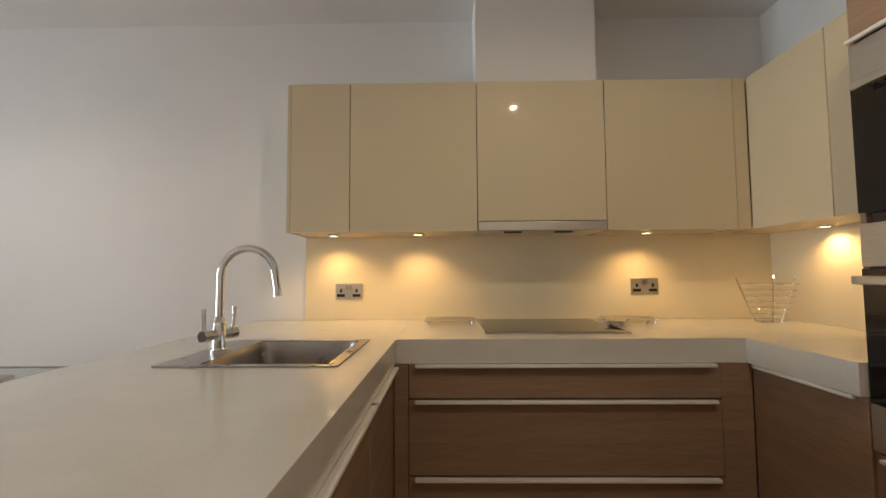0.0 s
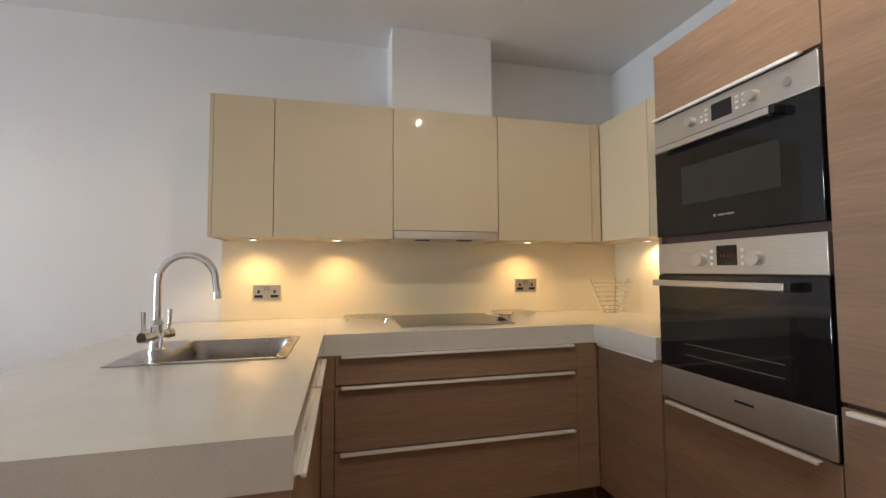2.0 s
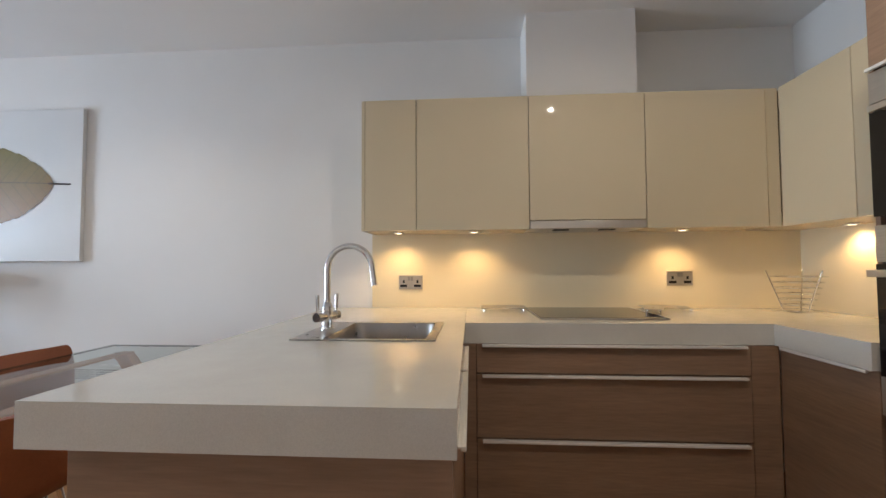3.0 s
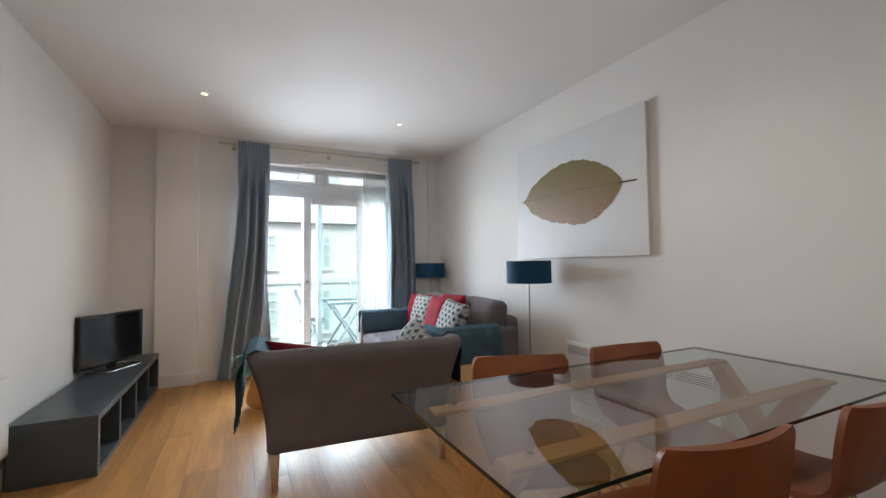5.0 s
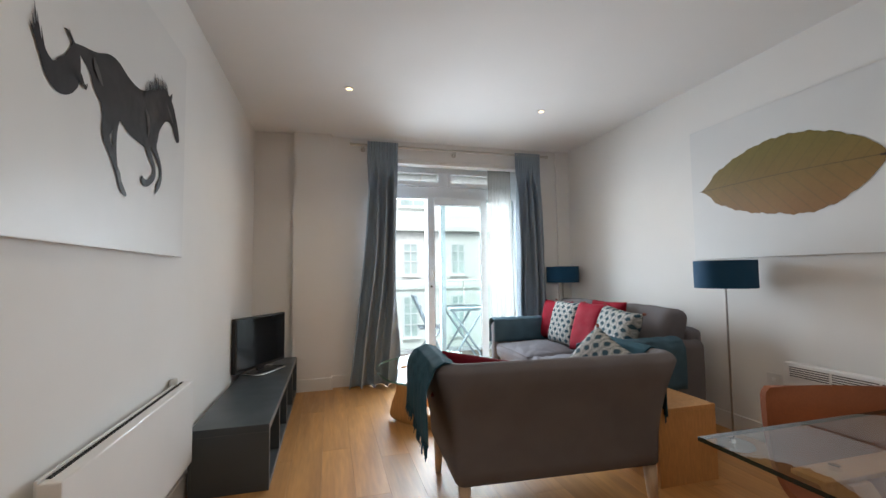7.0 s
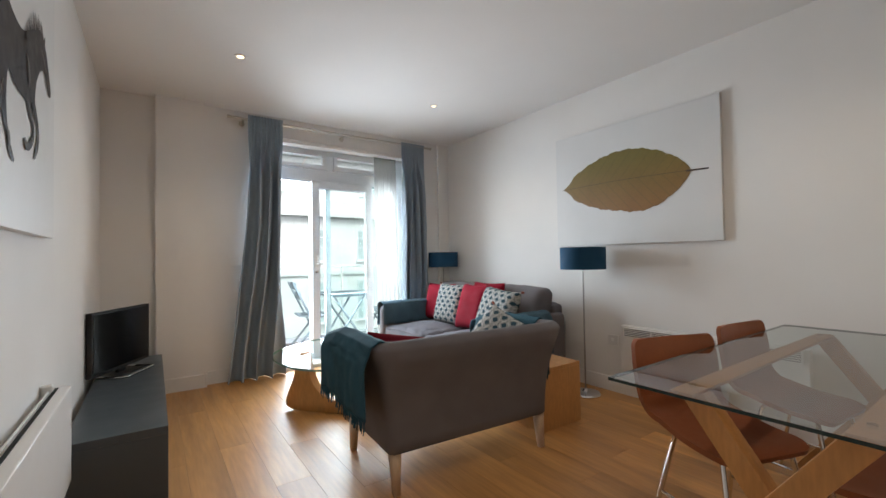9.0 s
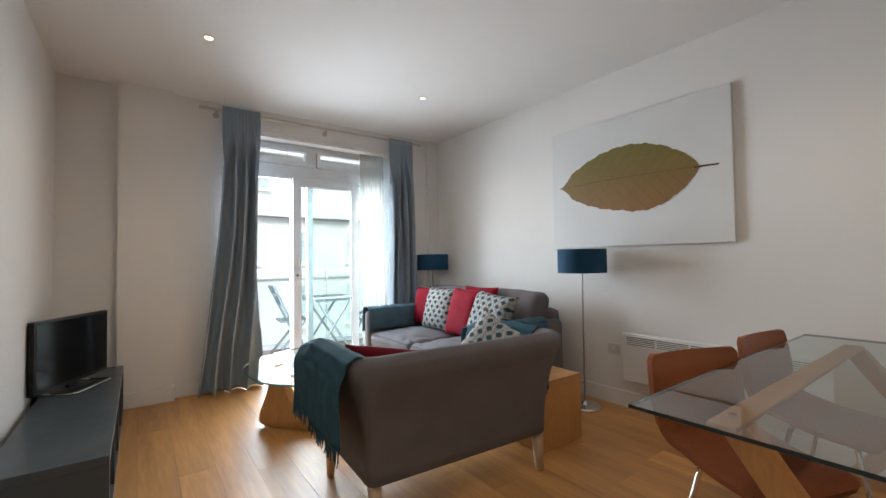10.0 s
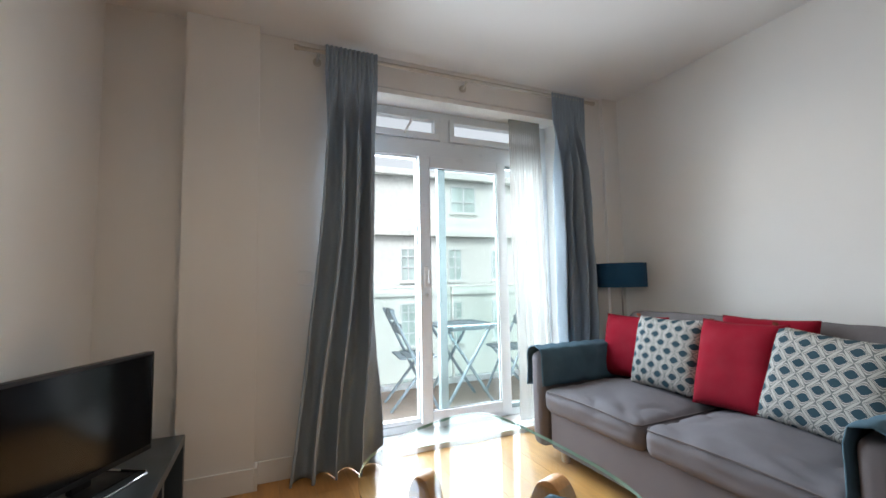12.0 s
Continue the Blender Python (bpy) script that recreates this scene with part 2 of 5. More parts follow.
def prism(outline, z0, z1, bevel=0.0):
    """A flat outline (x, y) raised from z0 to z1."""
    bm = bmesh.new()
    face = bm.faces.new([bm.verts.new((x, y, z0)) for x, y in outline])
    ext = bmesh.ops.extrude_face_region(bm, geom=[face])
    bmesh.ops.translate(bm, verts=[v for v in ext["geom"] if isinstance(v, bmesh.types.BMVert)], vec=(0, 0, z1 - z0))
    bmesh.ops.recalc_face_normals(bm, faces=bm.faces)
    if bevel:
        bmesh.ops.bevel(bm, geom=[e for e in bm.edges if abs(e.verts[0].co.z - e.verts[1].co.z) < 1e-6], offset=bevel, segments=2, profile=0.5, affect="EDGES")
    return bm


def sheet(f, nu, nv, thick=0.0):
    """A surface f(u, v) over the unit square, thickened if asked."""
    bm = bmesh.new()
    g = [[bm.verts.new(f(i / nu, j / nv)) for j in range(nv + 1)] for i in range(nu + 1)]
    for i in range(nu):
        for j in range(nv):
            bm.faces.new((g[i][j], g[i + 1][j], g[i + 1][j + 1], g[i][j + 1]))
    if thick:
        bm.normal_update()
        h = [[bm.verts.new(v.co - v.normal * thick) for v in r] for r in g]
        for i in range(nu):
            for j in range(nv):
                bm.faces.new((h[i][j + 1], h[i + 1][j + 1], h[i + 1][j], h[i][j]))
        rim = [(i, 0) for i in range(nu)] + [(nu, j) for j in range(nv)] + [(i, nv) for i in range(nu, 0, -1)] + [(0, j) for j in range(nv, 0, -1)]
        for (i, j), (k, m) in zip(rim, rim[1:] + rim[:1]):
            bm.faces.new((g[k][m], g[i][j], h[i][j], h[k][m]))
    return bm


def cells(xs, ys, inside, z0, z1):
    """A slab of the cells of a grid whose middles are inside."""
    bm = bmesh.new()
    made = {}

    def vert(i, j, z):
        if (i, j, z) not in made:
            made[i, j, z] = bm.verts.new((xs[i], ys[j], z))
        return made[i, j, z]

    n, m = len(xs) - 1, len(ys) - 1
    full = {(i, j) for i in range(n) for j in range(m) if inside((xs[i] + xs[i + 1]) / 2, (ys[j] + ys[j + 1]) / 2)}
    for i, j in full:
        bm.faces.new([vert(a, b, z1) for a, b in ((i, j), (i + 1, j), (i + 1, j + 1), (i, j + 1))])
        bm.faces.new([vert(a, b, z0) for a, b in ((i, j + 1), (i + 1, j + 1), (i + 1, j), (i, j))])
        for (di, dj), (a, b) in (((0, -1), ((i, j), (i + 1, j))), ((1, 0), ((i + 1, j), (i + 1, j + 1))), ((0, 1), ((i + 1, j + 1), (i, j + 1))), ((-1, 0), ((i, j + 1), (i, j)))):
            if (i + di, j + dj) not in full:
                bm.faces.new((vert(*a, z0), vert(*b, z0), vert(*b, z1), vert(*a, z1)))
    return bm


LOCAL = set()


def quad_x(x, y0, y1, z0, z1):
    """A single pane that faces +x."""
    bm = bmesh.new()
    bm.faces.new([bm.verts.new((x, y, z)) for y, z in ((y0, z0), (y1, z0), (y1, z1), (y0, z1))])
    return bm


def mesh_of(name, bm, material, sharp=35):
    me = bpy.data.meshes.new(name)
    if len(bm.faces) > 1:
        bmesh.ops.recalc_face_normals(bm, faces=bm.faces)
    bm.normal_update()
    smooth = [sharp > 90 or max(abs(c) for c in f.normal) < 0.9999 for f in bm.faces]
    bm.to_mesh(me)
    bm.free()
    me.set_sharp_from_angle(angle=radians(sharp))
    me.polygons.foreach_set("use_smooth", smooth)
    me.update()
    me.materials.append(material)
    return me


def part(name, bm, material, parent, label="", sharp=35):
    """One mesh under a thing or a part; places are the world's, or the thing's own if it was made with own=True."""
    root = parent
    while root.parent:
        root = root.parent
    if root.name not in LOCAL:
        bm.transform(root.matrix_basis.inverted())
    ob = new(name, mesh_of(name, bm, material, sharp))
    ob.parent = parent
    return tagged(ob, label)


def thing(name, label, category, at=(0, 0, 0), rz=0.0, group="", own=False, kind=""):
    ob = new(name)
    ob.empty_display_size = 0.1
    ob.matrix_basis = pose(*at, 0, 0, rz)
    if own:
        LOCAL.add(ob.name)
    return tagged(ob, label, category, group, kind)


def solid(name, bm, material, label="", category="", group="", kind="", sharp=35):
    return tagged(new(name, mesh_of(name, bm, material, sharp)), label, category, group, kind)


def structure(name, bm, material, label, category):
    return solid(name, bm, material, label, category, kind="structure")


# ---- setting ----
N, S, W, E = 2.36, -1.16, -6.03, 1.60
structure("floor_base", boxes((W - 0.3, E + 0.2, S - 0.2, N + 0.2, -0.12, -0.02)), CARCASS, "dark underlay beneath oak floor boards", "floor")
lx, ly = sorted({x for x, y in DOWNLIGHTS}), sorted({y for x, y in DOWNLIGHTS})
gx = [W - 0.32] + [v + s for v in lx for s in (-0.026, 0.026)] + [E + 0.2]
gy = [S - 0.2] + [v + s for v in ly for s in (-0.026, 0.026)] + [N + 0.2]
structure("ceiling", cells(gx, gy, lambda x, y: not any(abs(x - a) < 0.026 and abs(y - b) < 0.026 for a, b in DOWNLIGHTS), CEIL, CEIL + 0.15), CEILING, "plain white painted plaster ceiling", "ceiling")
structure("wall_north", boxes((W - 0.32, E + 0.2, N, N + 0.2, 0, CEIL)), WALL, "plain white painted plaster wall", "wall")
structure("wall_south", boxes((W - 0.32, E + 0.2, S - 0.2, S, 0, CEIL)), WALL, "plain white painted plaster wall", "wall")
structure("wall_east", boxes((E, E + 0.2, S, N, 0, CEIL)), WALL, "plain white painted wall behind the kitchen", "wall")
OY0, OY1, OZ = 0.0, 1.84, 2.39
structure("wall_west", boxes((W - 0.32, W, S, OY0, 0, CEIL), (W - 0.32, W, OY1, N, 0, CEIL), (W - 0.32, W, OY0, OY1, OZ, CEIL)), WALL, "white painted window wall with a deep opening", "wall")
structure("wall_pier_1", boxes((W, -5.955, -0.782, -0.415, 0, CEIL)), WALL, "white plastered pier beside the window", "wall")
structure("wall_pier_2", boxes((W, -6.0, 2.20, N, 0, CEIL)), WALL, "narrow white plastered pier in the room corner", "wall")
structure("chimney_boxing", boxes((0.005, 0.60, 2.115, N, 2.083, CEIL)), WALL, "white boxed duct above the cooker hood", "wall")


def skirting(name, x0, x1, y0, y1):
    bm = boxes((x0, x1, y0, y1, 0.0, 0.12), bevel=0.003)
    structure(name, bm, TRIM, "white painted wooden skirting board", "baseboard")


skirting("baseboard", -5.999, -1.2, N - 0.016, N - 0.001)
skirting("baseboard", W + 0.02, 1.0, S + 0.001, S + 0.016)
skirting("baseboard", W + 0.001, W + 0.016, -0.398, OY0)
skirting("baseboard", -5.954, -5.939, -0.782, -0.415)
skirting("baseboard", W + 0.001, -5.939, -0.414, -0.399)
skirting("baseboard", W + 0.001, W + 0.016, S + 0.017, -0.783)
skirting("baseboard", W + 0.001, W + 0.016, OY1, 2.199)
structure("window_threshold", boxes((W - 0.32, W, OY0, OY1, -0.02, 0.035), bevel=0.004), TRIM, "white threshold under the balcony door", "sill")


# ---- kitchen ----
PE = -0.338
CT0, CT1 = 0.838, 0.928          # worktop's underside and top
BX0, BX1, BY0, BY1 = -0.825, -0.462, 1.240, 1.640   # sink bowl


top = thing("worktop", "thick pale quartz worktop running round the kitchen", "worktop", (0.0, 1.9, CT0))
part("peninsula_slab", cells([-1.18, BX0, BX1, PE], [0.57, BY0, BY1, 2.345], lambda x, y: not (BX0 < x < BX1 and BY0 < y < BY1), CT0, CT1), STONE, top)
part("hob_slab", cells([PE + 0.0006, 1.585], [1.68, 2.345], lambda x, y: True, CT0, CT1), STONE, top)
part("return_slab", cells([0.965, 1.585], [1.252, 1.6794], lambda x, y: True, CT0, CT1), STONE, top)


def handle_bar(axis, a0, a1, at, z, parent, out):
    """A slim metal edge pull along x or y, with two short feet."""
    if axis == "x":
        bm = boxes((a0, a1, at - 0.024, at - 0.012, z - 0.008, z + 0.004), (a0, a1, at - 0.02, at, z - 0.001, z + 0.003), bevel=0.0035)
    else:
        s = out
        lo, hi = sorted((at + s * 0.012, at + s * 0.024))
        l2, h2 = sorted((at, at + s * 0.02))
        bm = boxes((lo, hi, a0, a1, z - 0.008, z + 0.004), (l2, h2, a0, a1, z - 0.001, z + 0.003), bevel=0.0035)
    return part("handle", bm, ALU, parent, "slim satin metal edge handle")


# wide drawer unit under the hob
unit = thing("drawer_unit", "wide brown veneered three-drawer kitchen unit", "cabinet", (0.31, 1.98, 0.0))
part("body", boxes((-0.345, 0.985, 1.70, 2.34, 0.13, CT0 - 0.002)), CARCASS, unit)
part("plinth", boxes((-0.345, 0.985, 1.745, 1.76, 0.0, 0.128)), CARCASS, unit, "dark recessed plinth")
for z0, z1 in ((0.710, 0.836), (0.430, 0.704), (0.132, 0.424)):
    d = part("drawer_front", boxes((-0.288, 0.868, 1.68, 1.699, z0, z1), bevel=0.0015), WALNUT, unit)
    handle_bar("x", -0.264, 0.846, 1.68, z1 - 0.003, d, -1)
part("filler_panel", boxes((-0.343, -0.291, 1.683, 1.699, 0.132, 0.836), bevel=0.001), WALNUT, unit)
part("filler_panel", boxes((0.871, 0.985, 1.683, 1.699, 0.132, 0.836), bevel=0.001), WALNUT, unit)

# cupboard on the right return
unit = thing("base_cabinet", "brown veneered base cupboard beside the ovens", "cabinet", (1.3, 1.46, 0.0))
part("body", boxes((1.006, 1.585, 1.252, 1.697, 0.13, CT0 - 0.002)), CARCASS, unit)
part("plinth", boxes((1.06, 1.075, 1.252, 1.70, 0.0, 0.128)), CARCASS, unit, "dark recessed plinth")
d = part("door", boxes((0.987, 1.005, 1.254, 1.681, 0.132, 0.836), bevel=0.0015), WALNUT, unit)
handle_bar("y", 1.275, 1.655, 0.987, 0.832, d, -1)

# peninsula
unit = thing("peninsula_cabinet", "brown veneered peninsula cupboards under the sink", "cabinet", (-0.73, 1.4, 0.0))
part("body", boxes((-1.09, -0.385, 0.625, 1.23, 0.13, CT0 - 0.002), (-1.09, -0.385, 1.23, 2.34, 0.13, 0.70)), CARCASS, unit)
part("plinth", boxes((-0.44, -0.425, 0.64, 1.74, 0.0, 0.128)), CARCASS, unit, "dark recessed plinth")
part("end_panel", boxes((-1.105, -0.348, 0.605, 0.624, 0.0, CT0 - 0.002), bevel=0.001), WALNUT, unit)
part("back_panel", boxes((-1.11, -1.091, 0.625, 2.34, 0.0, CT0 - 0.002), bevel=0.001), WALNUT, unit)
for y0, y1 in ((0.627, 1.218), (1.222, 1.681)):
    d = part("door", boxes((-0.366, -0.346, y0, y1, 0.132, 0.834), bevel=0.0015), WALNUT, unit)
    handle_bar("y", y0 + 0.012, min(y1, 1.66) - 0.008, -0.346, 0.829, d, 1)

# sink with its drop-in bowl
sink = thing("sink", "stainless steel inset sink with a tap ledge", "sink", (-0.68, 1.44, CT1))
part("rim", cells([-0.935, BX0 + 0.004, BX1 - 0.004, -0.432], [1.218, BY0 + 0.004, BY1 - 0.004, 1.665], lambda x, y: not (BX0 < x < BX1 and BY0 < y < BY1), CT1 + 0.001, CT1 + 0.004), SINKSTEEL, sink)
bowl = bmesh.new()
rings = []
for inset, z in ((0.004, CT1 + 0.002), (0.010, CT1 - 0.02), (0.016, CT1 - 0.15), (0.04, CT1 - 0.178), (0.16, CT1 - 0.184)):
    ring = []
    r = 0.045
    for cx, cy, a0 in ((BX1 - inset - r, BY1 - inset - r, 0), (BX0 + inset + r, BY1 - inset - r, 90), (BX0 + inset + r, BY0 + inset + r, 180), (BX1 - inset - r, BY0 + inset + r, 270)):
        for k in range(6):
            a = radians(a0 + 18 * k)
            ring.append(bowl.verts.new((cx + r * math.cos(a), cy + r * math.sin(a), z)))
    rings.append(ring)
for a, b in zip(rings, rings[1:]):
    for k in range(24):
        bowl.faces.new((a[k], a[(k + 1) % 24], b[(k + 1) % 24], b[k]))
bowl.faces.new(rings[-1])
part("bowl", bowl, SINKSTEEL, sink, "deep rounded steel bowl")
# flat dark patches paint the shade of the overflow slots
part("overflow", boxes((BX0 + 0.014, BX0 + 0.018, 1.33, 1.345, CT1 - 0.05, CT1 - 0.04), (BX0 + 0.014, BX0 + 0.018, 1.352, 1.367, CT1 - 0.05, CT1 - 0.04)), HOLESHADE, sink, "two dark patches painted as shaded overflow slots")

# mixer tap
tap = thing("mixer_tap", "chrome swan-neck mixer tap with two levers", "tap", (-0.905, 1.45, CT1 + 0.004))
TX, TY = -0.882, 1.45
part("base", rods(((TX, TY, CT1 + 0.004), (TX, TY, CT1 + 0.010), 0.027), ((TX, TY, CT1 + 0.010), (TX, TY, CT1 + 0.095), 0.0205), ((TX, TY, CT1 + 0.095), (TX, TY, CT1 + 0.112), 0.0205, 0.0135), sides=28), CHROME, tap)
neck = [(TX, TY, CT1 + 0.105), (TX, TY, 1.172)]
neck += [(TX + 0.09 - 0.09 * math.cos(a), TY, 1.172 + 0.09 * math.sin(a)) for a in (radians(10 * k) for k in range(1, 18))]
neck += [(TX + 0.183, TY, 1.150), (TX + 0.187, TY, 1.128)]
spout = part("spout", tube(neck, 0.0125, 18), CHROME, tap)
part("nozzle", rods(((TX + 0.187, TY, 1.130), (TX + 0.189, TY, 1.106), 0.0138), sides=20), CHROME, spout)
for s in (-1, 1):
    ex, ey = TX + s * 0.016, TY + s * 0.040
    valve = part("valve", rods(((TX, TY, CT1 + 0.055), (ex, ey, CT1 + 0.055), 0.0165), ((ex, ey, CT1 + 0.055), (ex + s * 0.007, ey + s * 0.018, CT1 + 0.055), 0.0185), sides=24), CHROME, tap)
    part("lever", rods(((ex + s * 0.004, ey + s * 0.010, CT1 + 0.068), (ex + s * 0.005, ey + s * 0.012, CT1 + 0.142), 0.0055, 0.0075), sides=14), CHROME, valve)

# hob
hob = thing("induction_hob", "black glass built-in hob on the worktop", "hob", (0.31, 2.06, CT1))
part("glass_plate", boxes((0.015, 0.60, 1.815, 2.305, CT1 + 0.001, CT1 + 0.007), bevel=0.002), BLACKGLASS, hob)
part("trim_edge", cells([0.011, 0.0148, 0.6002, 0.604], [1.811, 1.8148, 2.3052, 2.309], lambda x, y: not (0.0148 < x < 0.6002 and 1.8148 < y < 2.3052), CT1 + 0.001, CT1 + 0.006), STEEL, hob)


def trivet(label, m, w=0.25, d=0.17):
    """A bowed steel plate on four small feet."""
    t = thing("trivet", label, "trivet", own=True, group="trivets on the worktop")
    part("plate", sheet(lambda u, v: Vector(((u - 0.5) * w, (v - 0.5) * d, 0.020 + 0.004 * (1 - (2 * u - 1) ** 2))), 16, 4, 0.0025), SINKSTEEL, t)
    for sx in (-1, 1):
        for sy in (-1, 1):
            part("foot", rods(((sx * w * 0.42, sy * d * 0.36, 0.0), (sx * w * 0.42, sy * d * 0.36, 0.0195), 0.007)), CHROME, t)
    t.matrix_basis = m
    return t


trivet("bowed steel trivet on small round feet", pose(-0.13, 2.19, CT1))
trivet("bowed steel trivet beside the hob", pose(0.76, 2.20, CT1, 0, 0, -8))
trivet("bowed steel trivet overlapping the hob corner", pose(0.66, 2.10, CT1 + 0.007, 0, 0, 62), 0.2, 0.09)

# wire fruit basket
basket = thing("wire_basket", "tapered chrome wire fruit basket, empty", "basket", (1.425, 2.17, CT1), own=True)
part("base_plate", lathe([(0.0, 0.002), (0.062, 0.002), (0.064, 0.005), (0.062, 0.009), (0.0, 0.009)]), CHROME, basket)
for k in range(6):
    r, z = 0.068 + 0.0115 * k, 0.036 + 0.03 * k
    part("hoop", tube([(r * math.cos(a), r * math.sin(a), z) for a in (2 * math.pi * i / 36 for i in range(37))], 0.0026, 6), CHROME, basket)
for k in range(3):
    a = radians(40 + 120 * k)
    part("upright", tube([((0.06 + 0.075 * t) * math.cos(a + 0.05 * t), (0.06 + 0.075 * t) * math.sin(a + 0.05 * t), 0.006 + 0.214 * t) for t in (i / 8 for i in range(9))], 0.0042, 8), CHROME, basket)

# kettle behind the oven tower's edge
kettle = thing("kettle", "white jug kettle on a grey power base", "kettle", (1.50, 1.77, CT1), own=True)
part("power_base", lathe([(0, 0.0), (0.082, 0.0), (0.085, 0.012), (0.08, 0.022), (0, 0.022)]), STEEL, kettle)
part("jug", lathe([(0, 0.023), (0.078, 0.024), (0.082, 0.05), (0.074, 0.12), (0.058, 0.185), (0.05, 0.205), (0.03, 0.22), (0, 0.222)]), TRIM, kettle)
part("band", lathe([(0.0815, 0.026), (0.0835, 0.03), (0.0835, 0.05), (0.0815, 0.055)]), STEEL, kettle, "brushed metal band")
part("handle", tube([(0.05, 0.0, 0.2), (0.09, 0.0, 0.205), (0.115, 0.0, 0.16), (0.1, 0.0, 0.09), (0.075, 0.0, 0.07)], 0.011, 10), BLACK, kettle)
part("spout", rods(((-0.05, 0, 0.165), (-0.085, 0, 0.2), 0.022, 0.012)), TRIM, kettle)
kettle.matrix_basis = pose(1.50, 1.655, CT1, 0, 0, -150) @ Matrix.Diagonal((0.82, 0.82, 0.82, 1))

# wall cupboards
WZ0, WZ1, WF = 1.375, 2.083, 2.026


def wall_unit(x0, x1, label, z0=WZ0):
    u = thing("wall_cabinet", label, "cabinet", ((x0 + x1) / 2, 2.2, WZ0), group="wall cupboards")
    part("body", boxes((x0 + 0.001, x1 - 0.001, WF + 0.021, 2.344, z0, WZ1 - 0.001)), GLOSS, u)
    part("door", boxes((x0 + 0.0018, x1 - 0.0018, WF, WF + 0.019, z0 - 0.004, WZ1), bevel=0.0015), GLOSS, u)
    return u


wall_unit(-0.882, -0.6, "narrow cream gloss handleless wall cupboard")
wall_unit(-0.6, 0.0, "cream gloss handleless wall cupboard")
wall_unit(0.6, 1.2, "cream gloss handleless wall cupboard")
hood = thing("cooker_hood", "cream fronted built-in hood with steel visor", "hood", (0.3, 2.2, 1.37))
part("body", boxes((0.001, 0.599, WF + 0.021, 2.344, 1.385, WZ1 - 0.001)), GLOSS, hood)
part("door", boxes((0.0018, 0.5982, WF, WF + 0.019, 1.418, WZ1), bevel=0.0015), GLOSS, hood)
part("visor", boxes((0.003, 0.597, WF - 0.004, 2.30, 1.372, 1.414), bevel=0.003), BARSTEEL, hood, "brushed steel pull-out visor")
for x in (0.13, 0.37):
    part("switch_panel", boxes((x, x + 0.08, 2.06, 2.10, 1.366, 1.371)), BLACK, hood)
tagged(solid("end_panel", boxes((-0.9, -0.883, WF + 0.004, 2.344, WZ0 - 0.004, WZ1), bevel=0.001), GLOSS), "thin cream gloss end panel of the wall cupboards", "panel")
tagged(solid("filler_strip", boxes((1.2015, 1.262, WF + 0.003, WF + 0.02, WZ0 - 0.004, WZ1), bevel=0.001), GLOSS), "cream gloss corner filler of the wall cupboards", "panel")
corner = thing("wall_cabinet", "cream gloss two-door wall cupboard on the return", "cabinet", (1.44, 1.64, WZ0), group="wall cupboards")
part("body", boxes((1.284, 1.584, 1.252, 2.344, WZ0, WZ1 - 0.001)), GLOSS, corner)
for y0, y1 in ((1.254, 1.618), (1.622, 2.024)):
    part("door", boxes((1.264, 1.283, y0, y1, WZ0 - 0.004, WZ1), bevel=0.0015), GLOSS, corner)
structure("splashback_1", boxes((-0.915, 1.585, 2.345, 2.359, CT1 + 0.0005, 1.55)), SPLASH, "glossy cream glass splashback", "splashback")
structure("splashback_2", boxes((1.585, 1.599, 1.252, 2.359, CT1 + 0.0005, 1.55)), SPLASH, "glossy cream glass splashback", "splashback")
for x, y in UNDERLIGHTS:
    u = thing("cabinet_downlight", "small round lit light under the wall cupboards", "light", (x, y, 1.366), group="lights under the wall cupboards")
    part("bezel", lathe([(0.020, 1.3745), (0.020, 1.3685), (0.030, 1.3685), (0.032, 1.3745)], (x, y), 24), CHROME, u)
    part("lamp_lens", rods(((x, y, 1.3728), (x, y, 1.3745), 0.0195), sides=24), LITWARM, u, "glowing warm lens")


def double_socket(x, z, y=2.345):
    s = thing("double_socket", "brushed steel double wall socket on the splashback", "socket", (x, y, z), group="kitchen sockets")
    part("plate", boxes((x - 0.073, x + 0.073, y - 0.007, y - 0.0005, z - 0.042, z + 0.042), bevel=0.002), STEEL, s)
    for k in (-1, 1):
        part("rocker", boxes((x + k * 0.009 - 0.0075, x + k * 0.009 + 0.0075, y - 0.011, y - 0.0072, z + 0.008, z + 0.033), bevel=0.001), SINKSTEEL, s, "metal rocker switch")
        part("pin_holes", boxes((x + k * 0.042 - 0.021, x + k * 0.042 + 0.021, y - 0.0083, y - 0.0072, z - 0.03, z - 0.015), (x + k * 0.042 - 0.006, x + k * 0.042 + 0.006, y - 0.0083, y - 0.0072, z - 0.006, z + 0.012)), BLACK, s, "black pin holes")


double_socket(-0.677, 1.083)
double_socket(0.906, 1.102)

# oven tower
TF = 0.99      # face of the tower
YA, YB = 0.633, 1.246
tower = thing("oven_housing", "tall brown veneered housing for two ovens", "cabinet", (1.3, 0.94, 0.0))
part("body", boxes((TF + 0.02, 1.584, YA, YB - 0.012, 0.13, 2.083)), CARCASS, tower)
part("side_panel", boxes((TF + 0.004, 1.584, YB - 0.012, YB + 0.004, 0.0, 2.086), bevel=0.001), WALNUT, tower)
part("plinth", boxes((TF + 0.06, TF + 0.075, YA, YB - 0.012, 0.0, 0.128)), CARCASS, tower, "dark recessed plinth")
d = part("flap_door", boxes((TF, TF + 0.019, YA + 0.002, YB - 0.002, 1.812, 2.083), bevel=0.0015), WALNUT, tower)
handle_bar("y", YA + 0.045, YB - 0.008, TF, 1.806, d, -1)
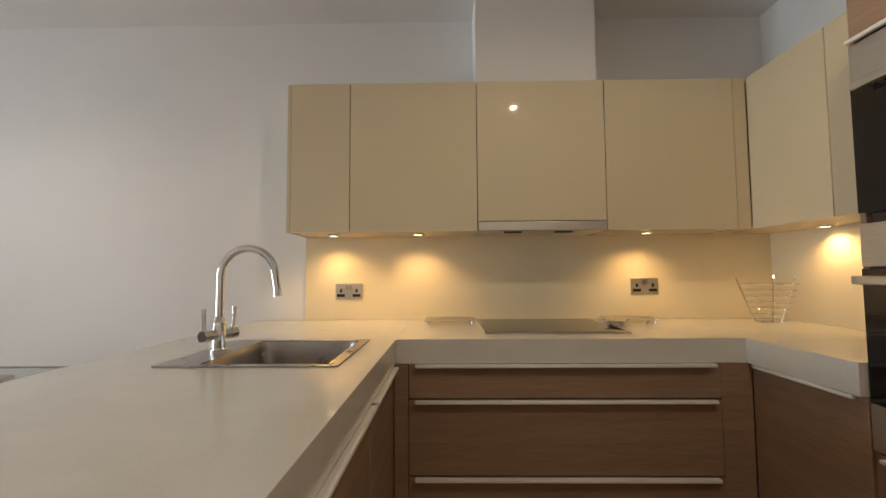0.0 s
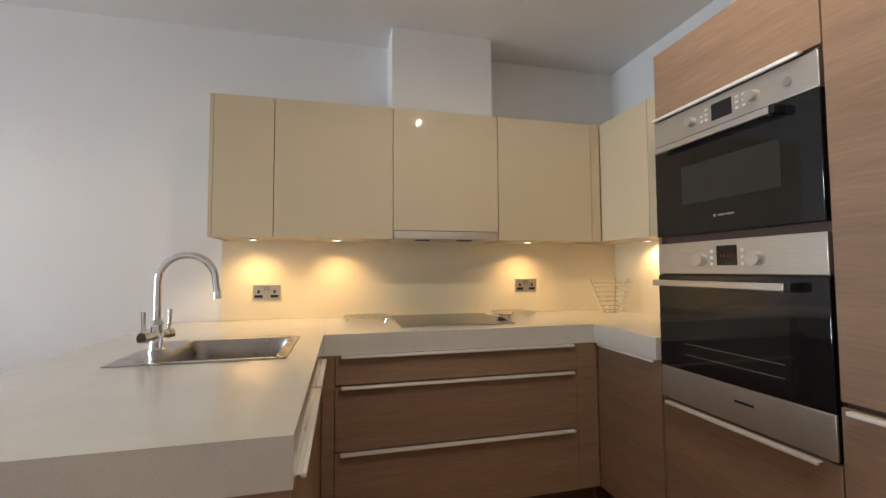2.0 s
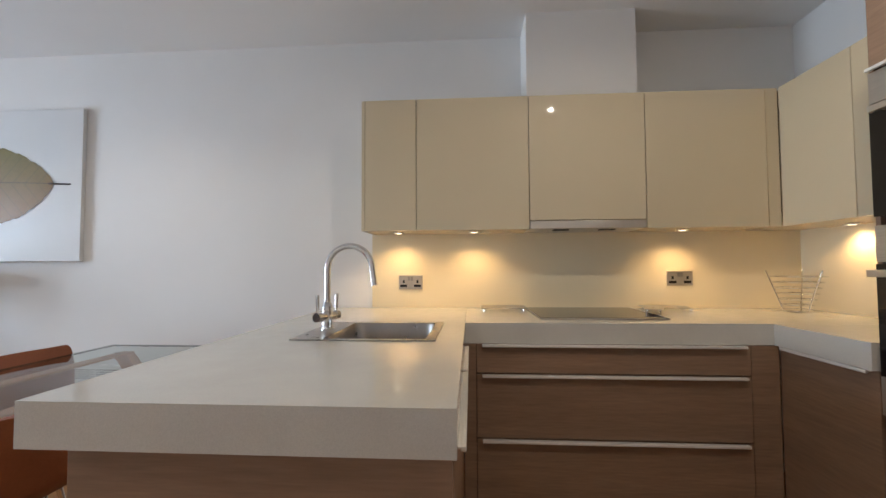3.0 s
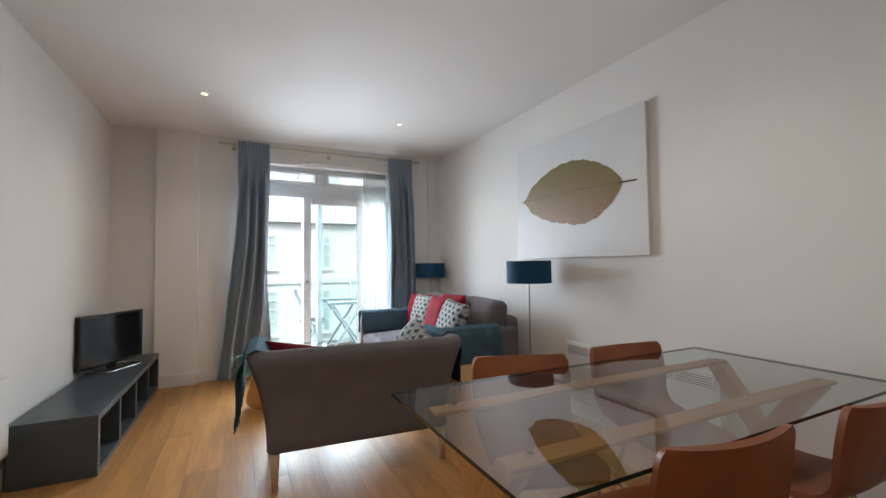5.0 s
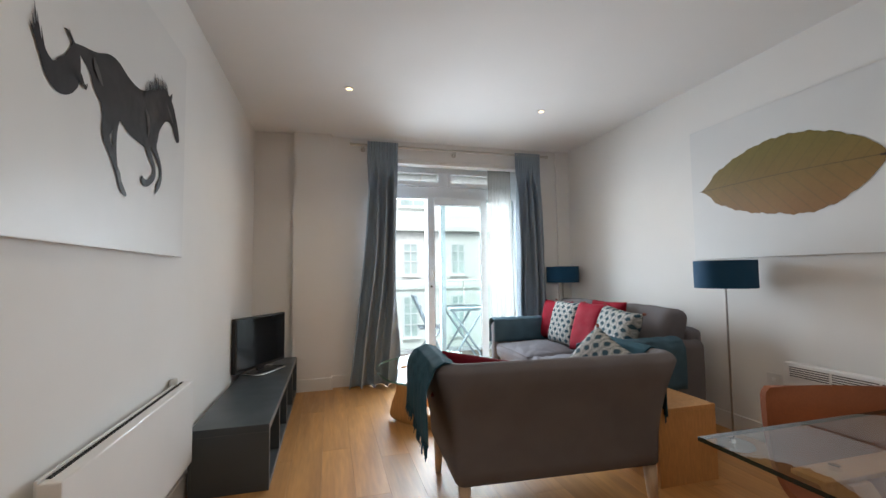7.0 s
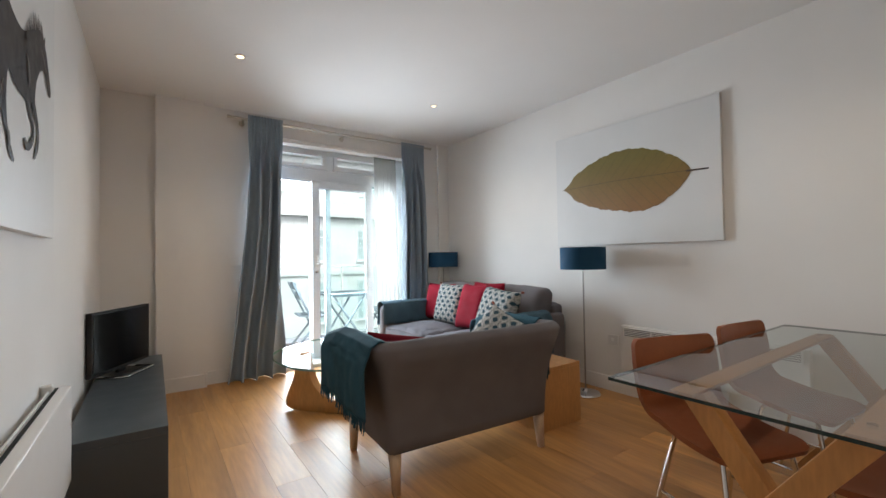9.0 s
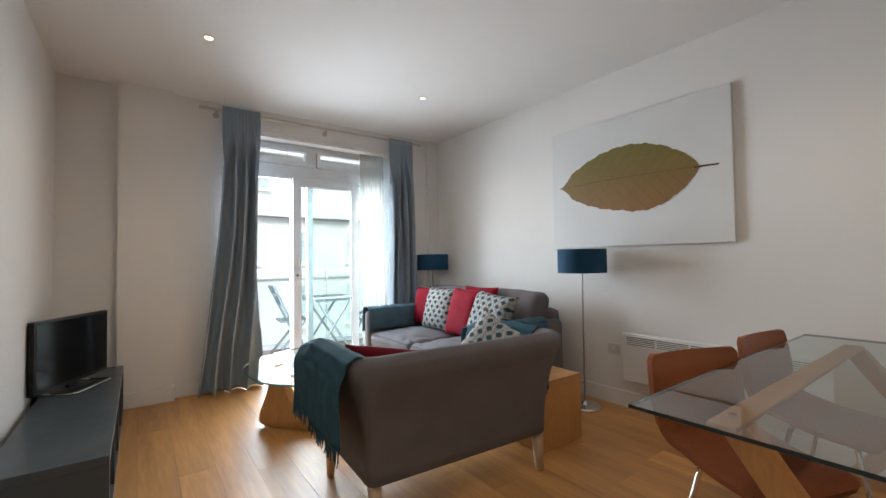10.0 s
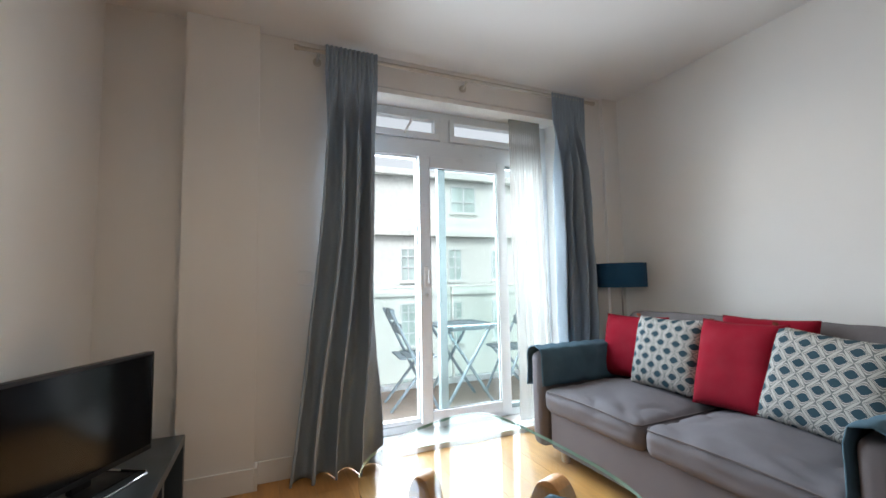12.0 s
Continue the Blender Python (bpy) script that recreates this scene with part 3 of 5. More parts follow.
d = part("drawer_front", boxes((TF, TF + 0.019, YA + 0.002, YB - 0.002, 0.132, 0.694), bevel=0.0015), WALNUT, tower)
handle_bar("y", YA + 0.045, YB - 0.03, TF, 0.688, d, -1)

mid = (YA + YB) / 2


def knob(y, z, parent, r=0.021):
    part("knob", rods(((TF - 0.008, y, z), (TF - 0.012, y, z), r * 1.08), ((TF - 0.012, y, z), (TF - 0.03, y, z), r, r * 0.92), sides=28), BARSTEEL, parent, "round metal control knob")


mw = thing("compact_oven", "stainless steel and black glass compact oven", "oven", (1.3, mid, 1.33))
part("body", boxes((TF + 0.0, 1.5, YA + 0.006, YB - 0.016, 1.33, 1.794)), BLACK, mw)
part("control_panel", boxes((TF - 0.008, TF + 0.012, YA + 0.004, YB - 0.004, 1.694, 1.796), bevel=0.002), STEEL, mw)
door = part("door", boxes((TF - 0.010, TF - 0.001, YA + 0.004, YB - 0.004, 1.330, 1.690), bevel=0.002), BLACKGLASS, mw, "black glass door")
part("window", boxes((TF - 0.0108, TF - 0.0102, 0.746, 1.110, 1.442, 1.585)), OVENWINDOW, door, "greyer see-through window")
part("handle", boxes((TF - 0.05, TF - 0.036, 0.745, 1.205, 1.655, 1.677), (TF - 0.036, TF - 0.01, 0.76, 0.78, 1.66, 1.672), (TF - 0.036, TF - 0.01, 1.17, 1.19, 1.66, 1.672), bevel=0.003), BARSTEEL, door, "broad flat metal bar handle")
part("end_cap", boxes((TF - 0.051, TF - 0.010, 0.727, 0.744, 1.653, 1.679), bevel=0.003), BLACK, door, "black handle end cap")
part("badge", boxes((TF - 0.0112, TF - 0.0104, 0.90, 0.96, 1.384, 1.390), (TF - 0.0112, TF - 0.0104, 0.967, 0.977, 1.382, 1.391)), SINKSTEEL, door, "small pale maker's mark")
part("display", boxes((TF - 0.0095, TF - 0.0082, 0.895, 0.972, 1.715, 1.772)), BLACKGLASS, mw)
knob(1.055, 1.741, mw, 0.017)
knob(0.820, 1.741, mw, 0.019)
part("round_button", rods(((TF - 0.008, 0.718, 1.742), (TF - 0.013, 0.718, 1.742), 0.013), sides=20), CHROME, mw)
for yy in (0.876, 0.852, 0.993, 1.013):
    for k in range(3 if yy != 1.013 else 2):
        part("button", boxes((TF - 0.011, TF - 0.0083, yy - 0.0055, yy + 0.0055, 1.722 + 0.018 * k, 1.731 + 0.018 * k), bevel=0.001), ALU, mw)

ov = thing("built_in_oven", "stainless steel and black glass single oven", "oven", (1.3, mid, 0.70))
part("body", boxes((TF + 0.0, 1.5, YA + 0.006, YB - 0.016, 0.702, 1.300)), BLACK, ov)
part("control_panel", boxes((TF - 0.008, TF + 0.012, YA + 0.004, YB - 0.004, 1.186, 1.302), bevel=0.002), STEEL, ov)
door = part("door", boxes((TF - 0.010, TF - 0.001, YA + 0.004, YB - 0.004, 0.826, 1.180), bevel=0.002), BLACKGLASS, ov, "black glass door")
part("window", boxes((TF - 0.0108, TF - 0.0102, 0.74, 1.14, 0.87, 1.10)), OVENDARK, door, "greyer see-through window")
part("shelf_line", boxes((TF - 0.0114, TF - 0.0109, 0.76, 1.12, 0.925, 0.928), (TF - 0.0114, TF - 0.0109, 0.76, 1.12, 0.885, 0.888)), OVENSHELF, door, "wire shelf seen through the glass")
part("handle", boxes((TF - 0.05, TF - 0.036, 0.725, 1.232, 1.139, 1.162), (TF - 0.036, TF - 0.01, 0.74, 0.76, 1.145, 1.156), (TF - 0.036, TF - 0.01, 1.2, 1.22, 1.145, 1.156), bevel=0.003), BARSTEEL, door, "broad flat metal bar handle")
part("end_cap", boxes((TF - 0.051, TF - 0.010, 0.707, 0.724, 1.137, 1.164), bevel=0.003), BLACK, door, "black handle end cap")
part("lower_panel", boxes((TF - 0.010, TF - 0.001, YA + 0.004, YB - 0.004, 0.704, 0.824), bevel=0.002), STEEL, ov)
part("badge", boxes((TF - 0.0112, TF - 0.0104, 0.86, 0.925, 0.772, 0.780)), BLACK, ov, "small dark maker's mark")
part("display", boxes((TF - 0.0095, TF - 0.0082, 0.897, 0.972, 1.215, 1.282)), BLACKGLASS, ov)
part("clock_digits", boxes(*[(TF - 0.0101, TF - 0.0096, 0.912 + 0.013 * k, 0.919 + 0.013 * k, 1.242, 1.253) for k in range(4)]), glow("red_digits", (0.09, 0.020, 0.010), 0.012), ov, "dim red clock figures")
knob(1.038, 1.236, ov, 0.023)
knob(0.832, 1.236, ov, 0.023)
for yy in (0.992, 0.877):
    for k in range(3):
        part("button", boxes((TF - 0.011, TF - 0.0083, yy - 0.005, yy + 0.005, 1.215 + 0.022 * k, 1.225 + 0.022 * k), bevel=0.001), ALU, ov)

fridge = thing("fridge_housing", "tall brown veneered fridge housing", "cabinet", (1.3, 0.33, 0.0))
part("body", boxes((TF + 0.02, 1.584, 0.03, YA - 0.004, 0.13, 2.083)), CARCASS, fridge)
part("plinth", boxes((TF + 0.06, TF + 0.075, 0.03, YA, 0.0, 0.128)), CARCASS, fridge, "dark recessed plinth")
part("upper_door", boxes((TF, TF + 0.019, 0.03, YA - 0.002, 0.862, 2.083), bevel=0.0015), WALNUT, fridge)
d = part("lower_door", boxes((TF, TF + 0.019, 0.03, YA - 0.002, 0.132, 0.848), bevel=0.0015), WALNUT, fridge)
handle_bar("y", 0.06, YA - 0.025, TF, 0.842, d, -1)
part("end_panel", boxes((TF, 1.584, 0.012, 0.029, 0.0, 2.086), bevel=0.001), WALNUT, fridge)


# ---- balcony door ----
WX = -6.30      # inner face of the frame
win = thing("window_1", "white plastic balcony door with two top lights", "window", (WX, 0.92, 0.035), kind="structure")
FY0, FY1, FZ0, FZ1 = OY0 + 0.003, OY1 - 0.003, 0.036, OZ - 0.003
part("window_frame", boxes((WX - 0.07, WX, FY0, FY0 + 0.07, FZ0, FZ1), (WX - 0.07, WX, FY1 - 0.07, FY1, FZ0, FZ1), (WX - 0.07, WX, FY0 + 0.07, FY1 - 0.07, FZ1 - 0.06, FZ1),
     (WX - 0.07, WX, FY0 + 0.07, FY1 - 0.07, FZ0, FZ0 + 0.05), (WX - 0.07, WX, FY0 + 0.07, FY1 - 0.07, 2.03, 2.16), (WX - 0.07, WX, 0.845, 0.925, 2.16, FZ1 - 0.06), bevel=0.004), UPVC, win)
for y0, y1 in ((0.075, 0.842), (0.928, 1.765)):
    sash = part("top_light", boxes((WX - 0.05, WX + 0.014, y0, y1, 2.165, 2.215), (WX - 0.05, WX + 0.014, y0, y1, 2.315, 2.345), (WX - 0.05, WX + 0.014, y0, y0 + 0.042, 2.215, 2.315), (WX - 0.05, WX + 0.014, y1 - 0.042, y1, 2.215, 2.315), bevel=0.004), UPVC, win)
    part("pane", quad_x(WX - 0.025, y0 + 0.04, y1 - 0.04, 2.213, 2.317), WINDOWGLASS, sash).visible_shadow = False
    part("stay", boxes(*[(WX + 0.016, WX + 0.026, (y0 + y1) / 2 + 0.1 + 0.01 * k, (y0 + y1) / 2 + 0.112 + 0.01 * k, 2.19 + 0.018 * k, 2.21 + 0.018 * k) for k in range(6)]), ALU, sash, "slanting metal stay")
fixed = part("fixed_panel", boxes((WX - 0.06, WX - 0.006, 0.075, 0.115, 0.088, 2.028), (WX - 0.06, WX - 0.006, 0.655, 0.70, 0.088, 2.028), (WX - 0.06, WX - 0.006, 0.115, 0.655, 0.088, 0.118), (WX - 0.06, WX - 0.006, 0.115, 0.655, 2.012, 2.028), bevel=0.003), UPVC, win)
part("pane", quad_x(WX - 0.037, 0.113, 0.657, 0.116, 2.014), WINDOWGLASS, fixed).visible_shadow = False
slide = part("sliding_door", boxes((WX - 0.005, WX + 0.04, 0.662, 0.745, 0.088, 2.028), (WX - 0.005, WX + 0.04, 1.318, 1.40, 0.088, 2.028), (WX - 0.005, WX + 0.04, 0.745, 1.318, 0.088, 0.165), (WX - 0.005, WX + 0.04, 0.745, 1.318, 1.94, 2.028), bevel=0.004), UPVC, win)
part("pane", quad_x(WX + 0.017, 0.743, 1.32, 0.163, 1.942), WINDOWGLASS, slide).visible_shadow = False
part("gasket", boxes((WX + 0.021, WX + 0.023, 0.745, 0.752, 0.165, 1.94), (WX + 0.021, WX + 0.023, 1.311, 1.318, 0.165, 1.94), (WX + 0.021, WX + 0.023, 0.752, 1.311, 0.165, 0.171), (WX + 0.021, WX + 0.023, 0.752, 1.311, 1.934, 1.94)), BLACK, slide, "dark rubber gasket")
part("door_handle", boxes((WX + 0.041, WX + 0.05, 0.69, 0.718, 1.05, 1.20), (WX + 0.05, WX + 0.075, 0.715, 0.727, 1.08, 1.175), bevel=0.003), TRIM, slide, "white pull handle")
part("lock", rods(((WX + 0.04, 0.702, 0.995), (WX + 0.052, 0.702, 0.995), 0.012)), CHROME, slide)
back = part("outer_panel", boxes((WX - 0.062, WX - 0.012, 0.83, 0.89, 0.088, 2.028), (WX - 0.062, WX - 0.012, 0.89, 1.76, 0.088, 0.12), (WX - 0.062, WX - 0.012, 0.89, 1.76, 2.0, 2.028), (WX - 0.062, WX - 0.012, 1.70, 1.76, 0.12, 2.0), bevel=0.003), mat("grey_green_outer_frame", (0.27, 0.33, 0.33), 0.4, vary=0.05), win)
part("pane", quad_x(WX - 0.037, 0.888, 1.702, 0.118, 2.002), GREENGLASS, back).visible_shadow = False
structure("window_pelmet", boxes((W - 0.12, W - 0.004, OY0 + 0.002, OY1 - 0.002, 2.352, 2.387), bevel=0.003), ALU, "slim grey track under the window head", "trim")

# curtain pole and curtains
pole = thing("curtain_pole", "slim brushed metal curtain pole on brackets", "curtain pole", (-5.94, 0.91, 2.45))
part("bar", rods(((-5.94, -0.2, 2.497), (-5.94, 2.024, 2.497), 0.0125)), STEEL, pole)
for y, s in ((-0.2, -1), (2.024, 1)):
    part("finial", rods(((-5.94, y, 2.497), (-5.94, y + s * 0.03, 2.497), 0.016)), STEEL, pole)
for y in (-0.09, 0.92, 1.93):
    part("bracket", rods(((-5.94, y, 2.497), (W + 0.006, y, 2.47), 0.009), ((W, y, 2.47), (W + 0.008, y, 2.47), 0.026)), STEEL, pole)


def curtain(name, y_top, y_bot, folds, amp, z0, z1, x0, material, label, seed, head=0.045, crease=1.0):
    """Gathered cloth: pencil pleats at the head, deep uneven folds below, spreading towards the floor."""
    def f(u, v):
        z = z1 + (z0 - z1) * v
        a0 = y_top[0] + (y_bot[0] - y_top[0]) * v ** 1.7
        a1 = y_top[1] + (y_bot[1] - y_top[1]) * v ** 1.4
        drift = 0.55 * noise.noise(Vector((u * 2.2, v * 1.6, seed))) + 0.10 * v * math.sin(5 * u + seed)
        ph = 2 * math.pi * (u * folds + drift)
        deep = amp * (1 + 0.55 * noise.noise(Vector((u * 3.3, v * 1.2, seed + 7))))
        wave = math.sin(ph) + 0.18 * math.sin(2 * ph + 1.3 * seed) + 0.05 * math.sin(3 * ph + seed)
        small = crease * (0.010 * noise.noise(Vector((u * 9, v * 11, seed))) + 0.005 * noise.noise(Vector((u * 16, v * 34, seed + 3))))
        k = min(1.0, max(0.0, (v - head) / 0.22))
        k = k * k * (3 - 2 * k)
        pleat = 0.008 * math.sin(2 * math.pi * u * folds * 3)
        x = x0 + pleat * (1 - k) + k * (deep * wave + small * (0.4 + v))
        y = a0 + (a1 - a0) * u + 0.5 * amp * k * math.cos(ph) + crease * 0.02 * v * noise.noise(Vector((v * 3, u * 2, seed + 11)))
        return Vector((x, y, z))
    c = thing(name, label, "curtain", (x0, (y_bot[0] + y_bot[1]) / 2, z0))
    part("cloth", sheet(f, 190, 90, 0.003), material, c, sharp=180)
    return c


curtain("curtain", (-0.05, 0.265), (-0.27, 0.25), 3.8, 0.066, 0.006, 2.535, -5.92, CURTAIN, "heavy blue-grey silk curtain pooling on the floor", 1.0)
curtain("curtain", (1.63, 1.945), (1.60, 1.985), 3.9, 0.058, 0.006, 2.52, -5.93, CURTAIN, "heavy blue-grey silk curtain gathered beside the sofa", 4.0)
SHEER = bpy.data.materials.new("white_voile")
SHEER.use_nodes = True
nt = SHEER.node_tree
nt.nodes.remove(nt.nodes["Principled BSDF"])
tr, df, tl, m1, m2 = (nt.nodes.new("ShaderNode" + k) for k in ("BsdfTransparent", "BsdfDiffuse", "BsdfTranslucent", "MixShader", "MixShader"))
df.inputs[0].default_value = tl.inputs[0].default_value = (0.55, 0.54, 0.51, 1)
m1.inputs[0].default_value, m2.inputs[0].default_value = 0.33, 0.52
nt.links.new(df.outputs[0], m1.inputs[1]); nt.links.new(tl.outputs[0], m1.inputs[2])
nt.links.new(tr.outputs[0], m2.inputs[1]); nt.links.new(m1.outputs[0], m2.inputs[2])
nt.links.new(m2.outputs[0], nt.nodes["Material Output"].inputs[0])
curtain("sheer_curtain", (1.37, 1.66), (1.39, 1.70), 5, 0.009, 0.04, 2.35, -6.14, SHEER, "white see-through voile drawn to one side", 2.0, head=0.02, crease=0.5)

# ---- fixtures ----
for x, y in DOWNLIGHTS:
    d = thing("ceiling_downlight", "small round recessed halogen downlight, lit", "light", (x, y, CEIL), group="ceiling downlights")
    part("bezel", lathe([(0.0255, CEIL + 0.022), (0.0255, CEIL - 0.003), (0.027, CEIL - 0.005), (0.041, CEIL - 0.005), (0.043, CEIL - 0.0005)], (x, y), 28), TRIM, d)
    part("lamp_lens", rods(((x, y, CEIL + 0.012), (x, y, CEIL + 0.02), 0.0245), sides=24), LIT, d, "glowing lens")


def heater(x0, x1, z0, z1, wall, s, label):
    """A flat convector panel; s points into the room."""
    h = thing("panel_heater", label, "heater", ((x0 + x1) / 2, wall, z0))
    lo, hi = sorted((wall + s * 0.03, wall + s * 0.085))
    part("case", boxes((x0, x1, lo, hi, z0, z1 - 0.012), bevel=0.006), RADIATOR, h)
    l2, h2 = sorted((wall + s * 0.001, wall + s * 0.03))
    for xb in (x0 + 0.08, x1 - 0.14):
        part("wall_bracket", boxes((xb, xb + 0.06, l2, h2, z0 + 0.08, z1 - 0.06)), RADIATOR, h)
    return h


hN = heater(-3.555, -2.38, 0.222, 0.584, N, -1, "white wall-mounted panel heater with louvred grille")
# dark sheet on the case front paints the shade behind the louvres
part("grille_recess", boxes((-3.525, -2.41, N - 0.0862, N - 0.0852, 0.488, 0.558)), HOLESHADE, hN)
for k in range(6):
    part("louvre", boxes((-3.525, -2.41, N - 0.093, N - 0.0863, 0.488 + 0.0128 * k, 0.4945 + 0.0128 * k)), RADIATOR, hN)
for k in range(6):
    part("grille_bar", boxes((-3.527 + 0.222 * k, -3.519 + 0.222 * k, N - 0.094, N - 0.0863, 0.486, 0.560)), RADIATOR, hN)
hS = heater(-3.937, -2.886, 0.235, 0.640, S, 1, "white wall-mounted panel heater below the picture")
# dark strip on the closed case top paints a slot's shade
part("top_grille", boxes((-3.91, -2.915, S + 0.036, S + 0.048, 0.6285, 0.6305)), HOLESHADE, hS, "dark strip painted as the shaded top slot")
part("back_plate", boxes((-3.93, -2.893, S + 0.022, S + 0.030, 0.25, 0.634), bevel=0.002), RADIATOR, hS)
part("control_knob", rods(((-3.862, S + 0.020, 0.60), (-3.862, S + 0.020, 0.652), 0.019), ((-3.862, S + 0.020, 0.652), (-3.862, S + 0.020, 0.657), 0.019, 0.015), sides=22), RADIATOR, hS, "round white thermostat")

sk = thing("wall_socket", "white plastic wall socket plate above the skirting", "socket", (-3.67, N, 0.43))
part("plate", boxes((-3.718, -3.625, N - 0.009, N - 0.0005, 0.388, 0.468), bevel=0.003), mat("grey_white_plastic", (0.70, 0.68, 0.66), 0.4), sk)
part("switch", boxes((-3.684, -3.660, N - 0.013, N - 0.0092, 0.418, 0.442), bevel=0.002), RADIATOR, sk)
sw = thing("light_switch", "white plastic wall switch beside the curtain", "switch", (W, -0.15, 1.13))
part("plate", boxes((W + 0.0005, W + 0.010, -0.195, -0.115, 1.09, 1.17), bevel=0.003), TRIM, sw)
part("rocker", boxes((W + 0.0102, W + 0.014, -0.165, -0.145, 1.115, 1.145), bevel=0.002), RADIATOR, sw)


# ---- pictures ----
def leaf_mat():
    m = mat("pressed_leaf", (0.19, 0.130, 0.030), 0.45, vary=0.25, scale=5, grain=0.12, grain_scale=40)
    nt = m.node_tree
    b = nt.nodes["Principled BSDF"]
    co = nt.nodes.new("ShaderNodeTexCoord")
    sep = nt.nodes.new("ShaderNodeSeparateXYZ")
    nt.links.new(co.outputs["Object"], sep.inputs[0])
    # slanting side veins and a browner lower half
    ab = nt.nodes.new("ShaderNodeMath"); ab.operation = "ABSOLUTE"
    nt.links.new(sep.outputs["Z"], ab.inputs[0])
    mu = nt.nodes.new("ShaderNodeMath"); mu.operation = "MULTIPLY_ADD"; mu.inputs[1].default_value = -0.9
    nt.links.new(ab.outputs[0], mu.inputs[0]); nt.links.new(sep.outputs["X"], mu.inputs[2])
    sn = nt.nodes.new("ShaderNodeMath"); sn.operation = "MULTIPLY"; sn.inputs[1].default_value = 68.0
    nt.links.new(mu.outputs[0], sn.inputs[0])
    si = nt.nodes.new("ShaderNodeMath"); si.operation = "SINE"
    nt.links.new(sn.outputs[0], si.inputs[0])
    r1 = nt.nodes.new("ShaderNodeMapRange"); r1.inputs[1].default_value, r1.inputs[2].default_value, r1.inputs[3].default_value, r1.inputs[4].default_value = 0.90, 1.0, 0.0, 0.30
    nt.links.new(si.outputs[0], r1.inputs[0])
    r2 = nt.nodes.new("ShaderNodeMapRange"); r2.inputs[1].default_value, r2.inputs[2].default_value = -0.22, 0.2
    nt.links.new(sep.outputs["Z"], r2.inputs[0])
    mx = nt.nodes.new("ShaderNodeMix"); mx.data_type = "RGBA"
    mx.inputs["A"].default_value, mx.inputs["B"].default_value = (0.27, 0.115, 0.030, 1), (0.17, 0.135, 0.020, 1)
    nt.links.new(r2.outputs[0], mx.inputs["Factor"])
    old = b.inputs["Base Color"].links[0].from_socket
    ml = nt.nodes.new("ShaderNodeMix"); ml.data_type, ml.blend_type = "RGBA", "MIX"
    ml.inputs["Factor"].default_value = 0.75
    nt.links.new(old, ml.inputs["A"]); nt.links.new(mx.outputs["Result"], ml.inputs["B"])
    mv = nt.nodes.new("ShaderNodeMix"); mv.data_type = "RGBA"
    mv.inputs["B"].default_value = (0.10, 0.085, 0.02, 1)
    nt.links.new(r1.outputs[0], mv.inputs["Factor"]); nt.links.new(ml.outputs["Result"], mv.inputs["A"])
    nt.links.new(mv.outputs["Result"], b.inputs["Base Color"])
    return m


LEAF = leaf_mat()
pic = thing("leaf_picture", "large white canvas print of one olive-brown leaf", "picture", (-3.512, 2.33, 1.728))
part("canvas", boxes((-4.206, -2.818, 2.329, 2.358, 1.222, 2.22), bevel=0.003), CANVAS, pic)
bm = bmesh.new()
up, lo = [], []
for i in range(81):
    t = i / 80
    x = -4.134 + 1.125 * t
    axis = 1.739 - 0.012 * t + 0.012 * math.sin(math.pi * t)
    w = 0.248 * max(0.0, math.sin(math.pi * t ** 1.12)) ** 0.66
    w *= min(1, (t * 9) ** 0.9) if t < 0.11 else 1
    rag = 0.004 * math.sin(57 * t) + 0.003 * math.sin(131 * t)
    up.append(bm.verts.new((x, 2.3262, axis + max(0.001, w * 0.97 + rag * min(1, 8 * t * (1 - t))))))
    lo.append(bm.verts.new((x, 2.3262, axis - max(0.001, w + 0.036 * math.sin(math.pi * max(0.0, min(1.0, (t - 0.5) / 0.5))) + rag * min(1, 8 * t * (1 - t))))))
for i in range(80):
    bm.faces.new((up[i], up[i + 1], lo[i + 1], lo[i]))
part("printed_leaf", bm, LEAF, pic, "olive leaf browner along its lower half")
part("midrib", boxes(*[(-4.12 + 0.055 * k, -4.065 + 0.055 * k, 2.3248, 2.3256, 1.7375 - 0.0006 * k + 0.011 * math.sin(math.pi * k / 20), 1.7405 - 0.0006 * k + 0.011 * math.sin(math.pi * k / 20)) for k in range(20)]), mat("leaf_rib", (0.075, 0.055, 0.018), 0.6), pic)
part("stalk", rods(((-3.04, 2.3262, 1.728), (-2.895, 2.3262, 1.722), 0.006, 0.005)), mat("leaf_stalk", (0.05, 0.03, 0.022), 0.7), pic, "dark brown stalk")

hp = thing("horse_picture", "large white canvas print of a dark galloping animal shape", "picture", (-3.2, S + 0.03, 1.74))
part("canvas", boxes((-3.90, -2.51, S + 0.001, S + 0.032, 1.236, 2.236), bevel=0.003), GLOSSPRINT, hp)


